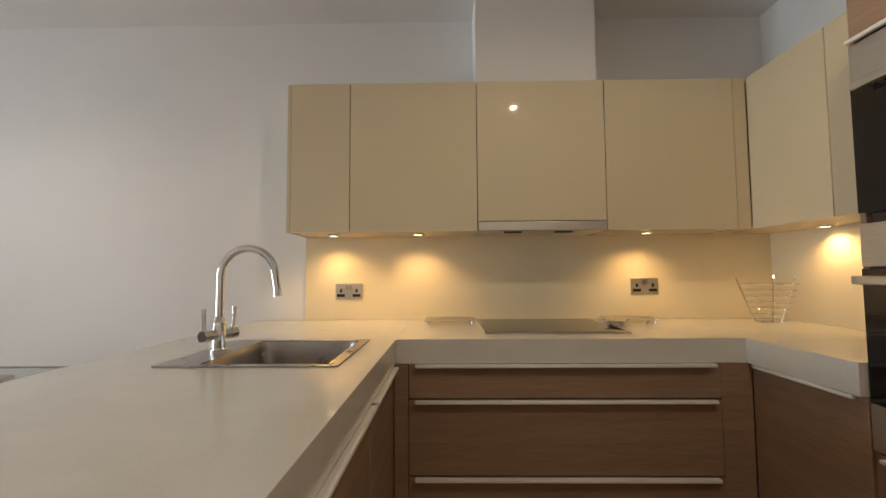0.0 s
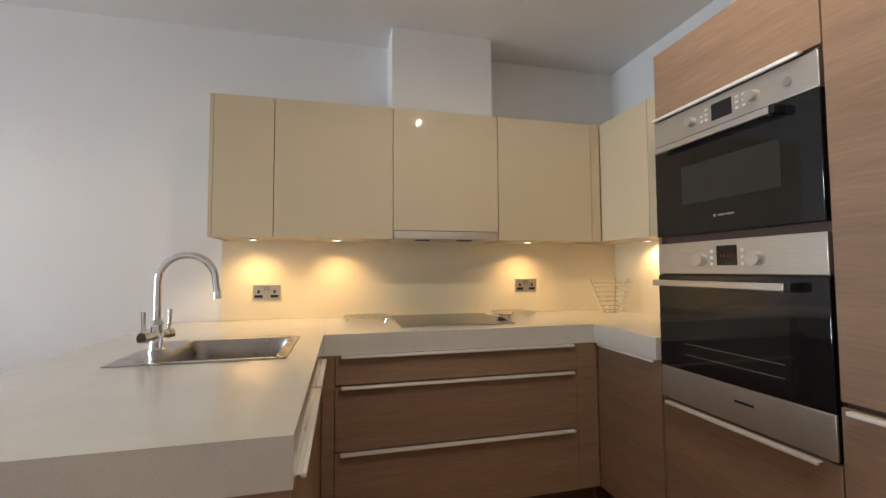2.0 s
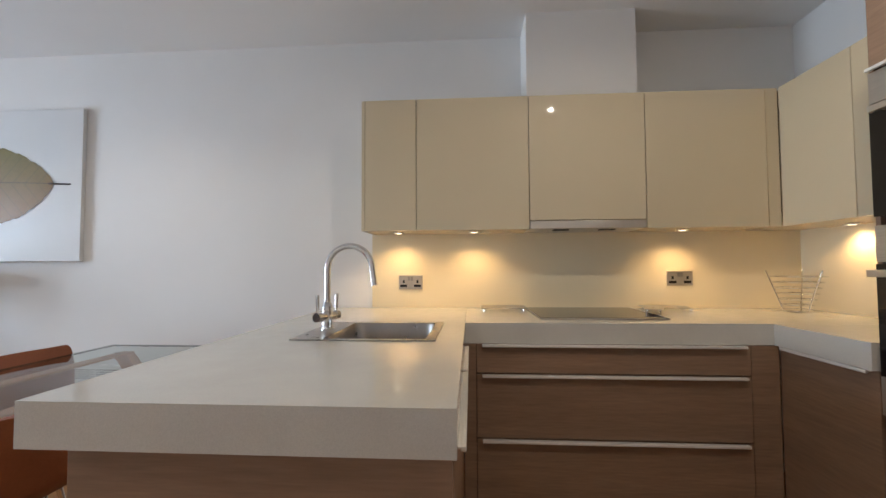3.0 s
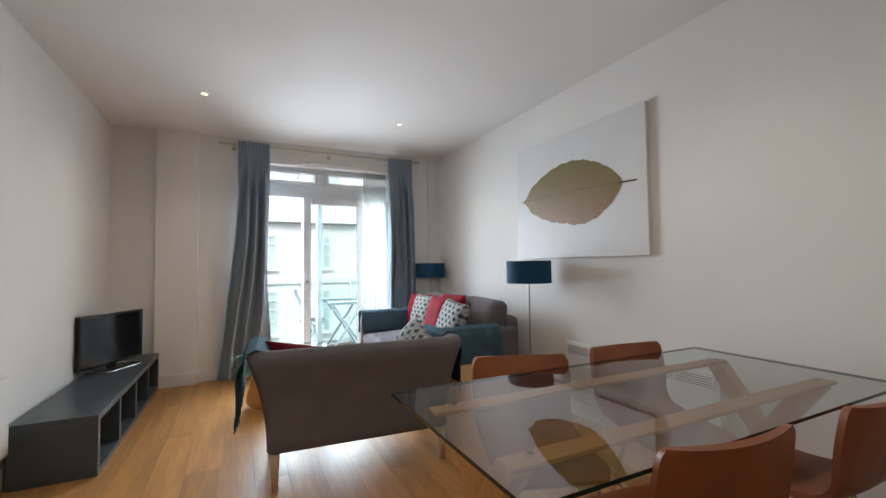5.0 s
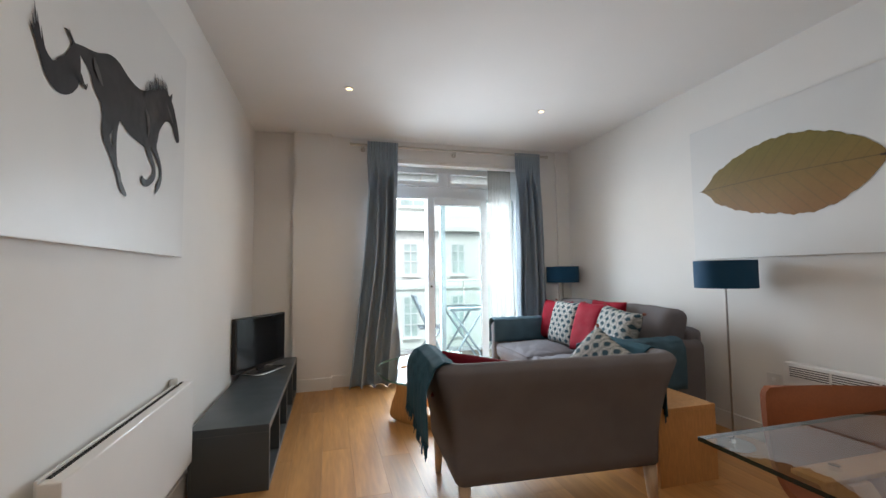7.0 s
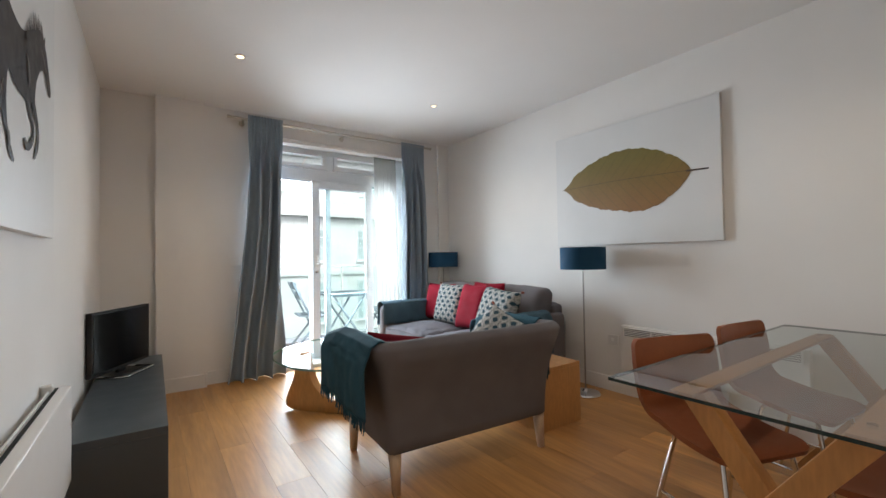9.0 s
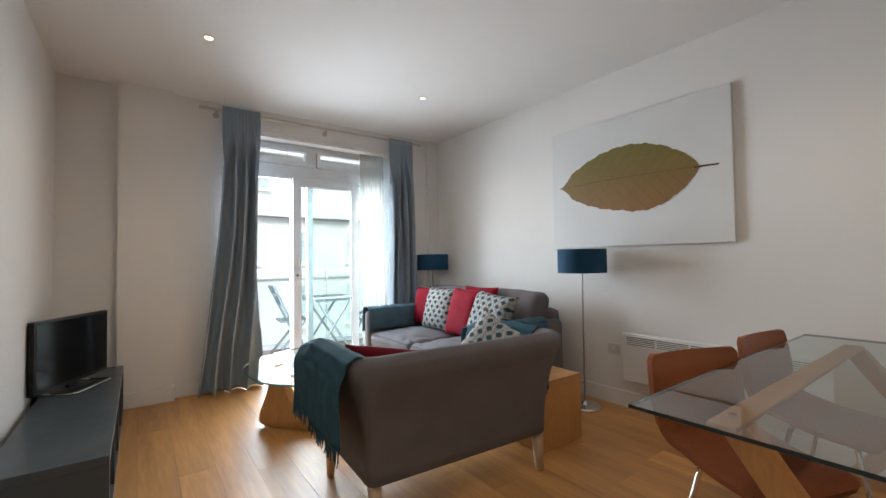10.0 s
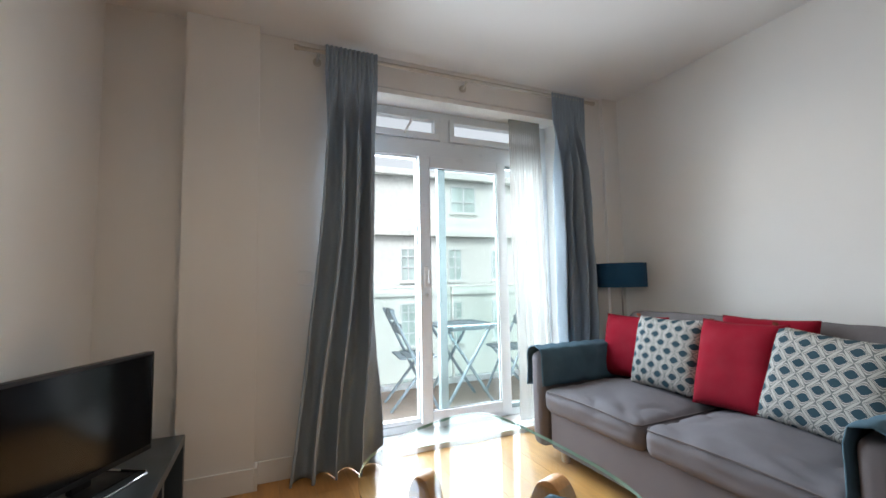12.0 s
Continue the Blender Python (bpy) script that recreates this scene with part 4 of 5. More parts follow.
def stroke(bm, pts, y):
    """A flat brush stroke through (x, z, half width)."""
    fine = []
    for i in range(len(pts) - 1):
        q = [Vector(pts[max(0, min(len(pts) - 1, i + k))]) for k in (-1, 0, 1, 2)]
        for k in range(5):
            t = k / 5
            fine.append(0.5 * (2 * q[1] + (q[2] - q[0]) * t + (2 * q[0] - 5 * q[1] + 4 * q[2] - q[3]) * t * t + (3 * q[1] - q[0] - 3 * q[2] + q[3]) * t ** 3))
    pts = fine + [Vector(pts[-1])]
    a, b = [], []
    for i, (x, z, r) in enumerate(pts):
        x0, z0, _ = pts[max(i - 1, 0)]
        x1, z1, _ = pts[min(i + 1, len(pts) - 1)]
        d = Vector((x1 - x0, z1 - z0)).normalized()
        a.append(bm.verts.new((x - d.y * r, y, z + d.x * r)))
        b.append(bm.verts.new((x + d.y * r, y, z - d.x * r)))
    for i in range(len(pts) - 1):
        bm.faces.new((a[i], a[i + 1], b[i + 1], b[i]))


SY = S + 0.034


def band(bm, upper, lower, y):
    """A flat shape between two lines of (x, z)."""
    a = [bm.verts.new((x, y, z)) for x, z in upper]
    b = [bm.verts.new((x, y, z)) for x, z in lower]
    for i in range(len(a) - 1):
        bm.faces.new((a[i], a[i + 1], b[i + 1], b[i]))


def smooth_line(pts, n=6):
    out = []
    for i in range(len(pts) - 1):
        q = [Vector(pts[max(0, min(len(pts) - 1, i + k))]) for k in (-1, 0, 1, 2)]
        for k in range(n):
            t = k / n
            out.append(0.5 * (2 * q[1] + (q[2] - q[0]) * t + (2 * q[0] - 5 * q[1] + 4 * q[2] - q[3]) * t * t + (3 * q[1] - q[0] - 3 * q[2] + q[3]) * t ** 3))
    return out + [Vector(pts[-1])]


GREYPRINT = mat("grey_print", (0.055, 0.048, 0.046), 0.35, vary=0.5, scale=14, spec=0.4)
bm = bmesh.new()
band(bm, smooth_line([(-2.955, 1.805), (-3.012, 1.822), (-3.079, 1.84), (-3.155, 1.874), (-3.219, 1.879), (-3.289, 1.861), (-3.357, 1.855), (-3.423, 1.869), (-3.51, 1.913), (-3.59, 1.945), (-3.646, 1.944), (-3.692, 1.939)]), smooth_line([(-2.958, 1.799), (-3.006, 1.78), (-3.046, 1.758), (-3.073, 1.72), (-3.132, 1.686), (-3.219, 1.686), (-3.306, 1.658), (-3.398, 1.65), (-3.467, 1.652), (-3.547, 1.69), (-3.577, 1.76), (-3.634, 1.821)]), SY)
part("printed_body", bm, INK, hp)
bm = bmesh.new()
stroke(bm, [(-3.60, 1.885, 0.075), (-3.645, 1.893, 0.066), (-3.69, 1.886, 0.056), (-3.731, 1.86, 0.041), (-3.761, 1.826, 0.033), (-3.785, 1.796, 0.027), (-3.793, 1.777, 0.017)], SY + 0.0004)
part("printed_head", bm, INK, hp)
bm = bmesh.new()
stroke(bm, [(-3.675, 1.925, 0.020), (-3.697, 1.955, 0.011), (-3.708, 1.978, 0.001)], SY + 0.0006)
part("printed_ear", bm, INK, hp)
bm = bmesh.new()
stroke(bm, [(-2.965, 1.808, 0.012), (-2.968, 1.77, 0.030), (-2.950, 1.715, 0.046), (-2.906, 1.682, 0.046), (-2.871, 1.682, 0.034), (-2.847, 1.699, 0.022), (-2.832, 1.720, 0.014)], SY + 0.0002)
for k in range(11):
    x, z = -2.862 + 0.0045 * k, 1.672 + 0.0055 * k
    up = 0.055 + 0.03 * math.sin(k * 1.7) + 0.012 * (k % 3)
    stroke(bm, [(x, z, 0.006), (x + 0.018, z + up * 0.45, 0.005), (x + 0.030 + 0.003 * (k % 4), z + up, 0.0006)], SY + 0.0005 + 0.0001 * k)
for k in range(4):
    stroke(bm, [(-2.962, 1.80, 0.006), (-2.948 + 0.006 * k, 1.815 + 0.002 * k, 0.004), (-2.935 + 0.008 * k, 1.832 - 0.004 * k, 0.0006)], SY + 0.0018 + 0.0001 * k)
for k in range(6):
    stroke(bm, [(-2.972 - 0.004 * k, 1.73, 0.008), (-2.99 - 0.006 * k, 1.715 - 0.003 * k, 0.005), (-3.002 - 0.006 * k, 1.70 + 0.004 * k, 0.0006)], SY + 0.0024 + 0.0001 * k)
part("printed_tail", bm, INK, hp)
for i, p in enumerate(([(-3.16, 1.72, 0.058), (-3.160, 1.655, 0.037), (-3.146, 1.612, 0.026), (-3.160, 1.583, 0.021), (-3.189, 1.552, 0.017), (-3.212, 1.520, 0.014), (-3.230, 1.500, 0.013), (-3.248, 1.468, 0.014), (-3.265, 1.451, 0.015), (-3.297, 1.432, 0.006)],
          [(-3.205, 1.715, 0.046), (-3.204, 1.655, 0.020), (-3.203, 1.60, 0.014), (-3.207, 1.561, 0.013), (-3.217, 1.518, 0.011)],
          [(-3.455, 1.70, 0.045), (-3.467, 1.652, 0.026), (-3.50, 1.618, 0.017), (-3.528, 1.589, 0.014), (-3.528, 1.557, 0.014), (-3.496, 1.529, 0.014), (-3.464, 1.512, 0.013), (-3.428, 1.512, 0.016), (-3.416, 1.530, 0.008)],
          [(-3.512, 1.71, 0.040), (-3.527, 1.669, 0.024), (-3.561, 1.639, 0.017), (-3.590, 1.609, 0.013), (-3.598, 1.572, 0.012), (-3.584, 1.539, 0.015), (-3.563, 1.514, 0.013), (-3.542, 1.485, 0.003)])):
    bm = bmesh.new()
    stroke(bm, p, SY + 0.0008 + 0.0003 * i)
    part("printed_leg", bm, INK, hp)
for pts in ([(-3.43, 1.80, 0.004), (-3.455, 1.77, 0.014), (-3.465, 1.73, 0.012), (-3.46, 1.70, 0.003)], [(-3.06, 1.815, 0.003), (-3.075, 1.79, 0.012), (-3.095, 1.77, 0.010), (-3.115, 1.75, 0.002)],
            [(-3.232, 1.505, 0.010), (-3.238, 1.485, 0.012), (-3.245, 1.468, 0.006)], [(-3.64, 1.90, 0.003), (-3.68, 1.875, 0.010), (-3.72, 1.845, 0.004)]):
    bm = bmesh.new()
    stroke(bm, pts, SY + 0.0030)
    part("printed_sheen", bm, GREYPRINT, hp, "soft grey modelling in the dark print")
bm = bmesh.new()
for k in range(17):
    bx = -3.43 - 0.0135 * k
    bz = 1.852 + 0.0052 * k
    h = (0.028 + 0.068 * math.sin(math.pi * (k + 1) / 19)) * random.uniform(0.55, 1.1)
    stroke(bm, [(bx, bz - 0.01, 0.010), (bx + random.uniform(-0.004, 0.006), bz + h * 0.6, 0.005), (bx + random.uniform(0.002, 0.026), bz + h, 0.0006)], SY + 0.0034 + 0.0001 * k)
part("printed_mane", bm, INK, hp)

# ---- media bench and television ----
bench = thing("media_bench", "long low dark grey open media bench", "bench", (-5.0, -0.94, 0.0))
B0, B1, BYB, BYF, BZ = -5.945, -4.043, -1.125, -0.737, 0.346
part("top", boxes((B0, B1, BYB, BYF, BZ - 0.04, BZ), bevel=0.002), GREYBENCH, bench)
part("bottom", boxes((B0, B1, BYB, BYF, 0.0, 0.035), bevel=0.002), GREYBENCH, bench)
part("back_panel", boxes((B0, B1, BYB, BYB + 0.015, 0.035, BZ - 0.04)), GREYBENCH, bench)
for k in range(5):
    x = B0 + (B1 - B0 - 0.04) * k / 4
    part("upright", boxes((x, x + 0.04, BYB + 0.015, BYF, 0.035, BZ - 0.04), bevel=0.001), GREYBENCH, bench)
TV0, TV1 = Vector((-5.12, -1.125, 0)), Vector((-5.685, -0.826, 0))
ang = math.degrees(math.atan2(TV1.y - TV0.y, TV1.x - TV0.x))
c = (TV0 + TV1) / 2
tv = thing("television", "small flat black television on a silver stand", "television", (c.x, c.y, BZ), ang, own=True)
L = (TV1 - TV0).length / 2
part("casing", boxes((-L, L, -0.002, 0.035, 0.038, 0.462), bevel=0.004), BLACK, tv)
part("screen", boxes((-L + 0.014, L - 0.014, -0.0045, -0.0025, 0.062, 0.448)), SCREEN, tv, "switched-off black glass screen")
part("neck", boxes((-0.04, 0.04, 0.005, 0.03, 0.01, 0.09), bevel=0.004), BLACK, tv)
part("stand", tube([(-0.17, 0.09, 0.008), (-0.17, -0.10, 0.008), (-0.15, -0.12, 0.008), (0.15, -0.12, 0.008), (0.17, -0.10, 0.008), (0.17, 0.09, 0.008)], 0.007, 10), CHROME, tv, "bent silver tube stand")
part("stand_plate", boxes((-0.16, 0.16, -0.06, 0.08, 0.0005, 0.008), bevel=0.002), BLACK, tv)


# ---- seating ----
def u_shell(path_half, x_back, x_front, corner, z0, heights, flare, thick):
    """A back and two arms swept as one padded wall round a seat; x runs to the back."""
    pts = []
    hw = path_half
    n = 14
    for i in range(n + 1):
        pts.append((x_front + (x_back - corner - x_front) * i / n, -hw))
    for i in range(1, 9):
        a = radians(90 * i / 9)
        pts.append((x_back - corner + corner * math.sin(a), -hw + corner - corner * math.cos(a)))
    for i in range(n + 1):
        pts.append((x_back, -hw + corner + (2 * hw - 2 * corner) * i / n))
    for i in range(1, 9):
        a = radians(90 * i / 9)
        pts.append((x_back - corner + corner * math.cos(a), hw - corner + corner * math.sin(a)))
    for i in range(n + 1):
        pts.append((x_back - corner + (x_front - x_back + corner) * i / n, hw))
    bm = bmesh.new()
    rings = []
    for i, (x, y) in enumerate(pts):
        x0, y0 = pts[max(i - 1, 0)]
        x1, y1 = pts[min(i + 1, len(pts) - 1)]
        d = Vector((x1 - x0, y1 - y0)).normalized()
        out = Vector((d.y, -d.x))
        top = heights(x, y)
        ring = []
        prof = [(-0.012, z0), (0.0, z0 + 0.012)]
        for k in range(1, 8):
            s = k / 8
            prof.append((flare * s ** 2.2, z0 + (top - 0.05 - z0) * s))
        for k in range(0, 9):
            a = radians(20 * k + 10)
            prof.append((flare - thick / 2 + thick / 2 * math.cos(a), top - 0.05 + 0.05 * math.sin(a)))
        prof += [(flare * 0.6 - thick, top - 0.12), (-thick, z0 + 0.2), (-thick, z0)]
        for o, z in prof:
            ring.append(bm.verts.new((x + out.x * o, y + out.y * o, z)))
        rings.append(ring)
    m = len(rings[0])
    for a, b in zip(rings, rings[1:]):
        for k in range(m):
            bm.faces.new((a[k], a[(k + 1) % m], b[(k + 1) % m], b[k]))
    bm.faces.new(rings[0]); bm.faces.new(list(reversed(rings[-1])))
    return bm


def soft_box(x0, x1, y0, y1, z0, z1, puff=0.03, r=0.04, n=22, seed=0.0, crease=0.0):
    """A padded block with rounded edges and a swollen, slightly uneven top; crease adds folds that run in from the edges."""
    bm = boxes((x0, x1, y0, y1, z0, z1))
    bmesh.ops.subdivide_edges(bm, edges=bm.edges[:], cuts=n, use_grid_fill=True)
    cx, cy, cz = (x0 + x1) / 2, (y0 + y1) / 2, (z0 + z1) / 2
    hx, hy, hz = (x1 - x0) / 2, (y1 - y0) / 2, (z1 - z0) / 2
    r = min(r, hx, hy, hz)
    for v in bm.verts:
        p = v.co - Vector((cx, cy, cz))
        q = Vector((max(-hx + r, min(hx - r, p.x)), max(-hy + r, min(hy - r, p.y)), max(-hz + r, min(hz - r, p.z))))
        d = p - q
        if d.length > 1e-9:
            p = q + d.normalized() * r
        ux, uy = p.x / hx, p.y / hy
        if p.z > 0:
            p.z += puff * (1 - ux ** 2) * (1 - uy ** 2) + 0.010 * noise.noise(Vector((p.x * 5, p.y * 5, seed))) + 0.005 * noise.noise(Vector((p.x * 9 + p.y * 7, p.y * 16, seed)))
            if crease:
                fold = abs(noise.noise(Vector((p.x * 4 + p.y * 6, p.y * 3 - p.x * 2, seed + 20))))
                p.z -= crease * max(0.0, 1 - fold * 7) * min(1.0, 0.25 + ux * ux + uy * uy)
        if crease:
            p.y += 0.6 * crease * noise.noise(Vector((p.x * 7, p.z * 20, seed + 30)))
        v.co = p + Vector((cx, cy, cz))
    return bm


def cushion_mesh(w, h, t, seed=0.0):
    """A scatter cushion standing in its own x-z plane, corners drawn out."""
    bm = bmesh.new()
    n = 22
    sides = []
    for s in (1, -1):
        g = []
        for i in range(n + 1):
            row = []
            for j in range(n + 1):
                u, v = 2 * i / n - 1, 2 * j / n - 1
                x = u * w / 2 * (1 - 0.06 * (1 - abs(v) ** 1.5) * abs(u) ** 4)
                z = v * h / 2 * (1 - 0.06 * (1 - abs(u) ** 1.5) * abs(v) ** 4)
                y = s * t / 2 * ((1 - u ** 4) * (1 - v ** 4)) ** 0.55 + 0.008 * noise.noise(Vector((u * 2, v * 2, seed))) * (1 - abs(u)) * (1 - abs(v))
                row.append(bm.verts.new((x, y, z + h / 2)))
            g.append(row)
        for i in range(n):
            for j in range(n):
                bm.faces.new((g[i][j], g[i + 1][j], g[i + 1][j + 1], g[i][j + 1]))
    bmesh.ops.remove_doubles(bm, verts=bm.verts, dist=0.0006)
    return bm


def lattice_mat():
    """White cotton printed with a half-drop teal and grey ogee lattice."""
    m = mat("ogee_print_cotton", (0.6, 0.6, 0.57), 0.85, vary=0.05, bump=0.3, bump_scale=600, spec=0.2)
    nt = m.node_tree
    b = nt.nodes["Principled BSDF"]
    co = nt.nodes.new("ShaderNodeTexCoord")
    sep = nt.nodes.new("ShaderNodeSeparateXYZ")
    nt.links.new(co.outputs["Object"], sep.inputs[0])

    def op(kind, a, b=None):
        n = nt.nodes.new("ShaderNodeMath")
        n.operation = kind
        for i, s in enumerate((a, b)):
            if s is None:
                continue
            if isinstance(s, (int, float)):
                n.inputs[i].default_value = s
            else:
                nt.links.new(s, n.inputs[i])
        return n.outputs[0]

    cu = op("COSINE", op("MULTIPLY", sep.outputs["X"], 2 * math.pi / 0.088))
    zv = op("MULTIPLY", sep.outputs["Z"], math.pi / 0.088)
    f1 = op("SUBTRACT", op("MULTIPLY_ADD", cu, 0.5), op("ABSOLUTE", op("SINE", zv)))
    f1.node.inputs[0].links[0].from_node.inputs[2].default_value = 0.5
    f2 = op("SUBTRACT", op("MULTIPLY_ADD", cu, -0.5), op("ABSOLUTE", op("COSINE", zv)))
    f2.node.inputs[0].links[0].from_node.inputs[2].default_value = 0.5
    ab = nt.nodes.new("ShaderNodeMapRange")
    ab.inputs[1].default_value, ab.inputs[2].default_value = -0.5, 1.0
    nt.links.new(op("MAXIMUM", f1, f2), ab.inputs[0])
    ramp = nt.nodes.new("ShaderNodeValToRGB")
    ramp.color_ramp.interpolation = "CONSTANT"
    e = ramp.color_ramp.elements
    e[0].position, e[0].color = 0.0, (0.44, 0.435, 0.41, 1)
    e[1].position, e[1].color = 0.33, (0.15, 0.16, 0.16, 1)
    for pos, col in ((0.395, (0.46, 0.455, 0.435, 1)), (0.45, (0.22, 0.215, 0.205, 1)), (0.54, (0.47, 0.465, 0.44, 1)), (0.59, (0.026, 0.060, 0.082, 1))):
        n = e.new(pos); n.color = col
    nt.links.new(ab.outputs[0], ramp.inputs[0])
    nt.links.new(ramp.outputs[0], b.inputs["Base Color"])
    return m


OGEE = lattice_mat()


def cushion(label, material, m, w=0.42, h=0.42, t=0.15, seed=0.0, tassels=False):
    c = thing("scatter_cushion", label, "cushion", own=True, group="scatter cushions")
    part("cover", cushion_mesh(w, h, t, seed), material, c, sharp=180)
    if tassels:
        for sx in (-1, 1):
            bm = bmesh.new()
            for k in range(9):
                a = k * 0.7
                rod(bm, (sx * w / 2 * 0.99, 0, h * 0.985), (sx * (w / 2 + 0.012) + 0.008 * math.cos(a), 0.010 * math.sin(a), h + 0.010 - 0.004 * (k % 3)), 0.005, 0.004, 6)
            part("tassel", bm, TASSEL, c, "reddish-brown corner tassel")
    c.matrix_basis = m
    return c


TASSEL = mat("rust_tassel", (0.22, 0.055, 0.03), 0.9, vary=0.2, scale=20)

# loveseat that stands with its back to the dining table
love = thing("loveseat", "small grey fabric loveseat with flared back and arms", "sofa", (-3.64, 0.645, 0.0), -3.5, own=True)
part("shell", u_shell(0.513, 0.285, -0.37, 0.04, 0.195, lambda x, y: 0.722 + 0.026 * max(0, min(1, (x + 0.1) / 0.4)) - 0.06 * max(0, min(1, (-0.15 - x) / 0.25)), 0.10, 0.11), FABRIC, love, sharp=60)
part("base", boxes((-0.355, 0.27, -0.49, 0.49, 0.197, 0.30), bevel=0.01), FABRIC, love)
part("seat_cushion", soft_box(-0.39, 0.17, -0.395, 0.395, 0.30, 0.41, 0.02, 0.045, n=30, seed=3, crease=0.007), FABRIC, love)
for x, y, sx, sy in ((0.245, -0.472, 1, -1), (0.245, 0.472, 1, 1), (-0.29, -0.485, -1, -1), (-0.29, 0.485, -1, 1)):
    bm = bmesh.new()
    bmesh.ops.create_cone(bm, cap_ends=True, segments=4, radius1=0.021, radius2=0.035, depth=0.20, matrix=pose(x, y, 0.10, 0, 0, 45))
    for v in bm.verts:
        if v.co.z < 0.05:
            v.co.x += sx * 0.02
    part("leg", bm, OAKLEG, love, "tapered pale wooden leg")


def throw(label, parent_m, x0, x1, side, drop_out, drop_in, top, outer, inner, seed, fringe=True):
    """Wool draped over an arm; its own frame is the loveseat's."""
    t = thing("throw_blanket", label, "blanket", own=True)
    rows = [(outer + 0.02, top - drop_out), (outer + 0.022, top - drop_out * 0.6), (outer + 0.018, top - drop_out * 0.3), (outer + 0.004, top - 0.06), (outer - 0.02, top - 0.01), ((outer + inner) / 2, top + 0.012), (inner + 0.02, top - 0.005), (inner - 0.004, top - 0.06), (inner - 0.014, top - drop_in)]

    def at(v):
        s = v * (len(rows) - 1)
        i = min(int(s), len(rows) - 2)
        f = s - i
        return [rows[i][k] + (rows[i + 1][k] - rows[i][k]) * f for k in (0, 1)]

    def f(u, v):
        o, z = at(v)
        k = max(0, 1 - v * 2.2)
        wob = 0.007 * math.sin(u * 15 + seed + v * 2) * (0.25 + k) + 0.01 * noise.noise(Vector((u * 6, v * 7, seed)))
        x = x0 + (x1 - x0) * u + 0.03 * k * math.sin(seed + 3 * v) + 0.02 * noise.noise(Vector((v * 4, seed, u)))
        slope = -0.055 * max(0, min(1, (-0.2 - x) / 0.25))
        return Vector((x, side * (o + abs(wob)), z + slope + 0.016 * k * math.sin(u * 5 + seed)))
    part("cloth", sheet(f, 60, 48, 0.006), TEAL, t, sharp=180)
    if fringe:
        bm = bmesh.new()
        for k in range(54):
            u = (k + 0.5) / 54
            p = f(u, 0.0)
            q = p + Vector((random.uniform(-0.012, 0.012), side * random.uniform(-0.004, 0.01), -random.uniform(0.035, 0.06)))
            rod(bm, p + Vector((0, 0, 0.006)), q, 0.0035, 0.002, 5)
        part("fringe", bm, TEAL, t, "twisted wool fringe")
    t.matrix_basis = parent_m
    return t


LM = love.matrix_basis.copy()
throw("dark teal wool throw with fringe over the arm", LM, -0.41, 0.31, -1, 0.335, 0.22, 0.742, 0.630, 0.490, 1.3)
throw("dark teal wool throw hanging over the far arm", LM, -0.41, 0.20, 1, 0.36, 0.22, 0.733, 0.622, 0.490, 4.1)
cushion("dark red cushion lying against the loveseat back", DARKRED, LM @ pose(-0.06, -0.19, 0.43, -22, -11, -90), 0.78, 0.275, 0.11, 2.0)
cushion("patterned ogee-print cushion propped on the loveseat", OGEE, LM @ pose(-0.04, 0.225, 0.445, -36, 17, 0), 0.42, 0.40, 0.14, 3.0, True)

# two-seat sofa along the wall
sofa = thing("two_seat_sofa", "grey fabric two-seat sofa with loose cushions", "sofa", (-4.86, 1.70, 0.0), 0, own=True)
part("base", boxes((-0.72, 0.72, -0.46, 0.42, 0.07, 0.30), bevel=0.02), FABRIC2, sofa)
part("back_frame", soft_box(-0.80, 0.80, 0.36, 0.52, 0.08, 0.72, 0.0, 0.05, seed=1), FABRIC, sofa)
for s in (-1, 1):
    bm = soft_box(min(s * 0.74, s * 0.86), max(s * 0.74, s * 0.86), -0.50, 0.48, 0.06, 0.635, 0.012, 0.05, seed=5 + s)
    part("arm", bm, FABRIC2 if s < 0 else FABRIC, sofa)
    x0, x1 = (-0.735, -0.015) if s < 0 else (-0.005, 0.735)
    part("seat_cushion", soft_box(x0, x1, -0.50, 0.30, 0.285, 0.43, 0.045, 0.055, n=44, seed=7 + s, crease=0.011), FABRIC2, sofa, "plump light grey seat cushion")
    loop = [(x0 + 0.02, 0.28, 0.418), (x0 + 0.012, 0.0, 0.418), (x0 + 0.012, -0.46, 0.412), (x0 + 0.03, -0.487, 0.412)] + [(x0 + 0.06 + (x1 - x0 - 0.12) * k / 8, -0.491, 0.414 + 0.008 * math.sin(math.pi * k / 8)) for k in range(9)] + [(x1 - 0.03, -0.487, 0.412), (x1 - 0.012, -0.46, 0.412), (x1 - 0.012, 0.0, 0.418), (x1 - 0.02, 0.28, 0.418)]
    part("piping", tube(loop, 0.0045, 8), FABRIC, sofa, "corded seam")
    bm = soft_box(x0 + (0.0 if s > 0 else -0.04), x1 + (0.04 if s > 0 else 0.0), -0.09, 0.09, 0.0, 0.46, 0.0, 0.07, seed=9 + s)
    for v in bm.verts:
        v.co.y -= 0.05 * math.sin(math.pi * min(1, max(0, v.co.z / 0.46))) * (1 if v.co.y < 0 else 0)
    bm.transform(pose(0, 0.27, 0.41, -12))
    part("back_cushion", bm, FABRIC, sofa, "grey padded back cushion")
for x in (-0.66, 0.66):
    for y in (-0.4, 0.38):
        part("foot", rods(((x, y, 0.0), (x, y, 0.075), 0.022, 0.028)), OAKLEG, sofa)
SM = sofa.matrix_basis.copy()


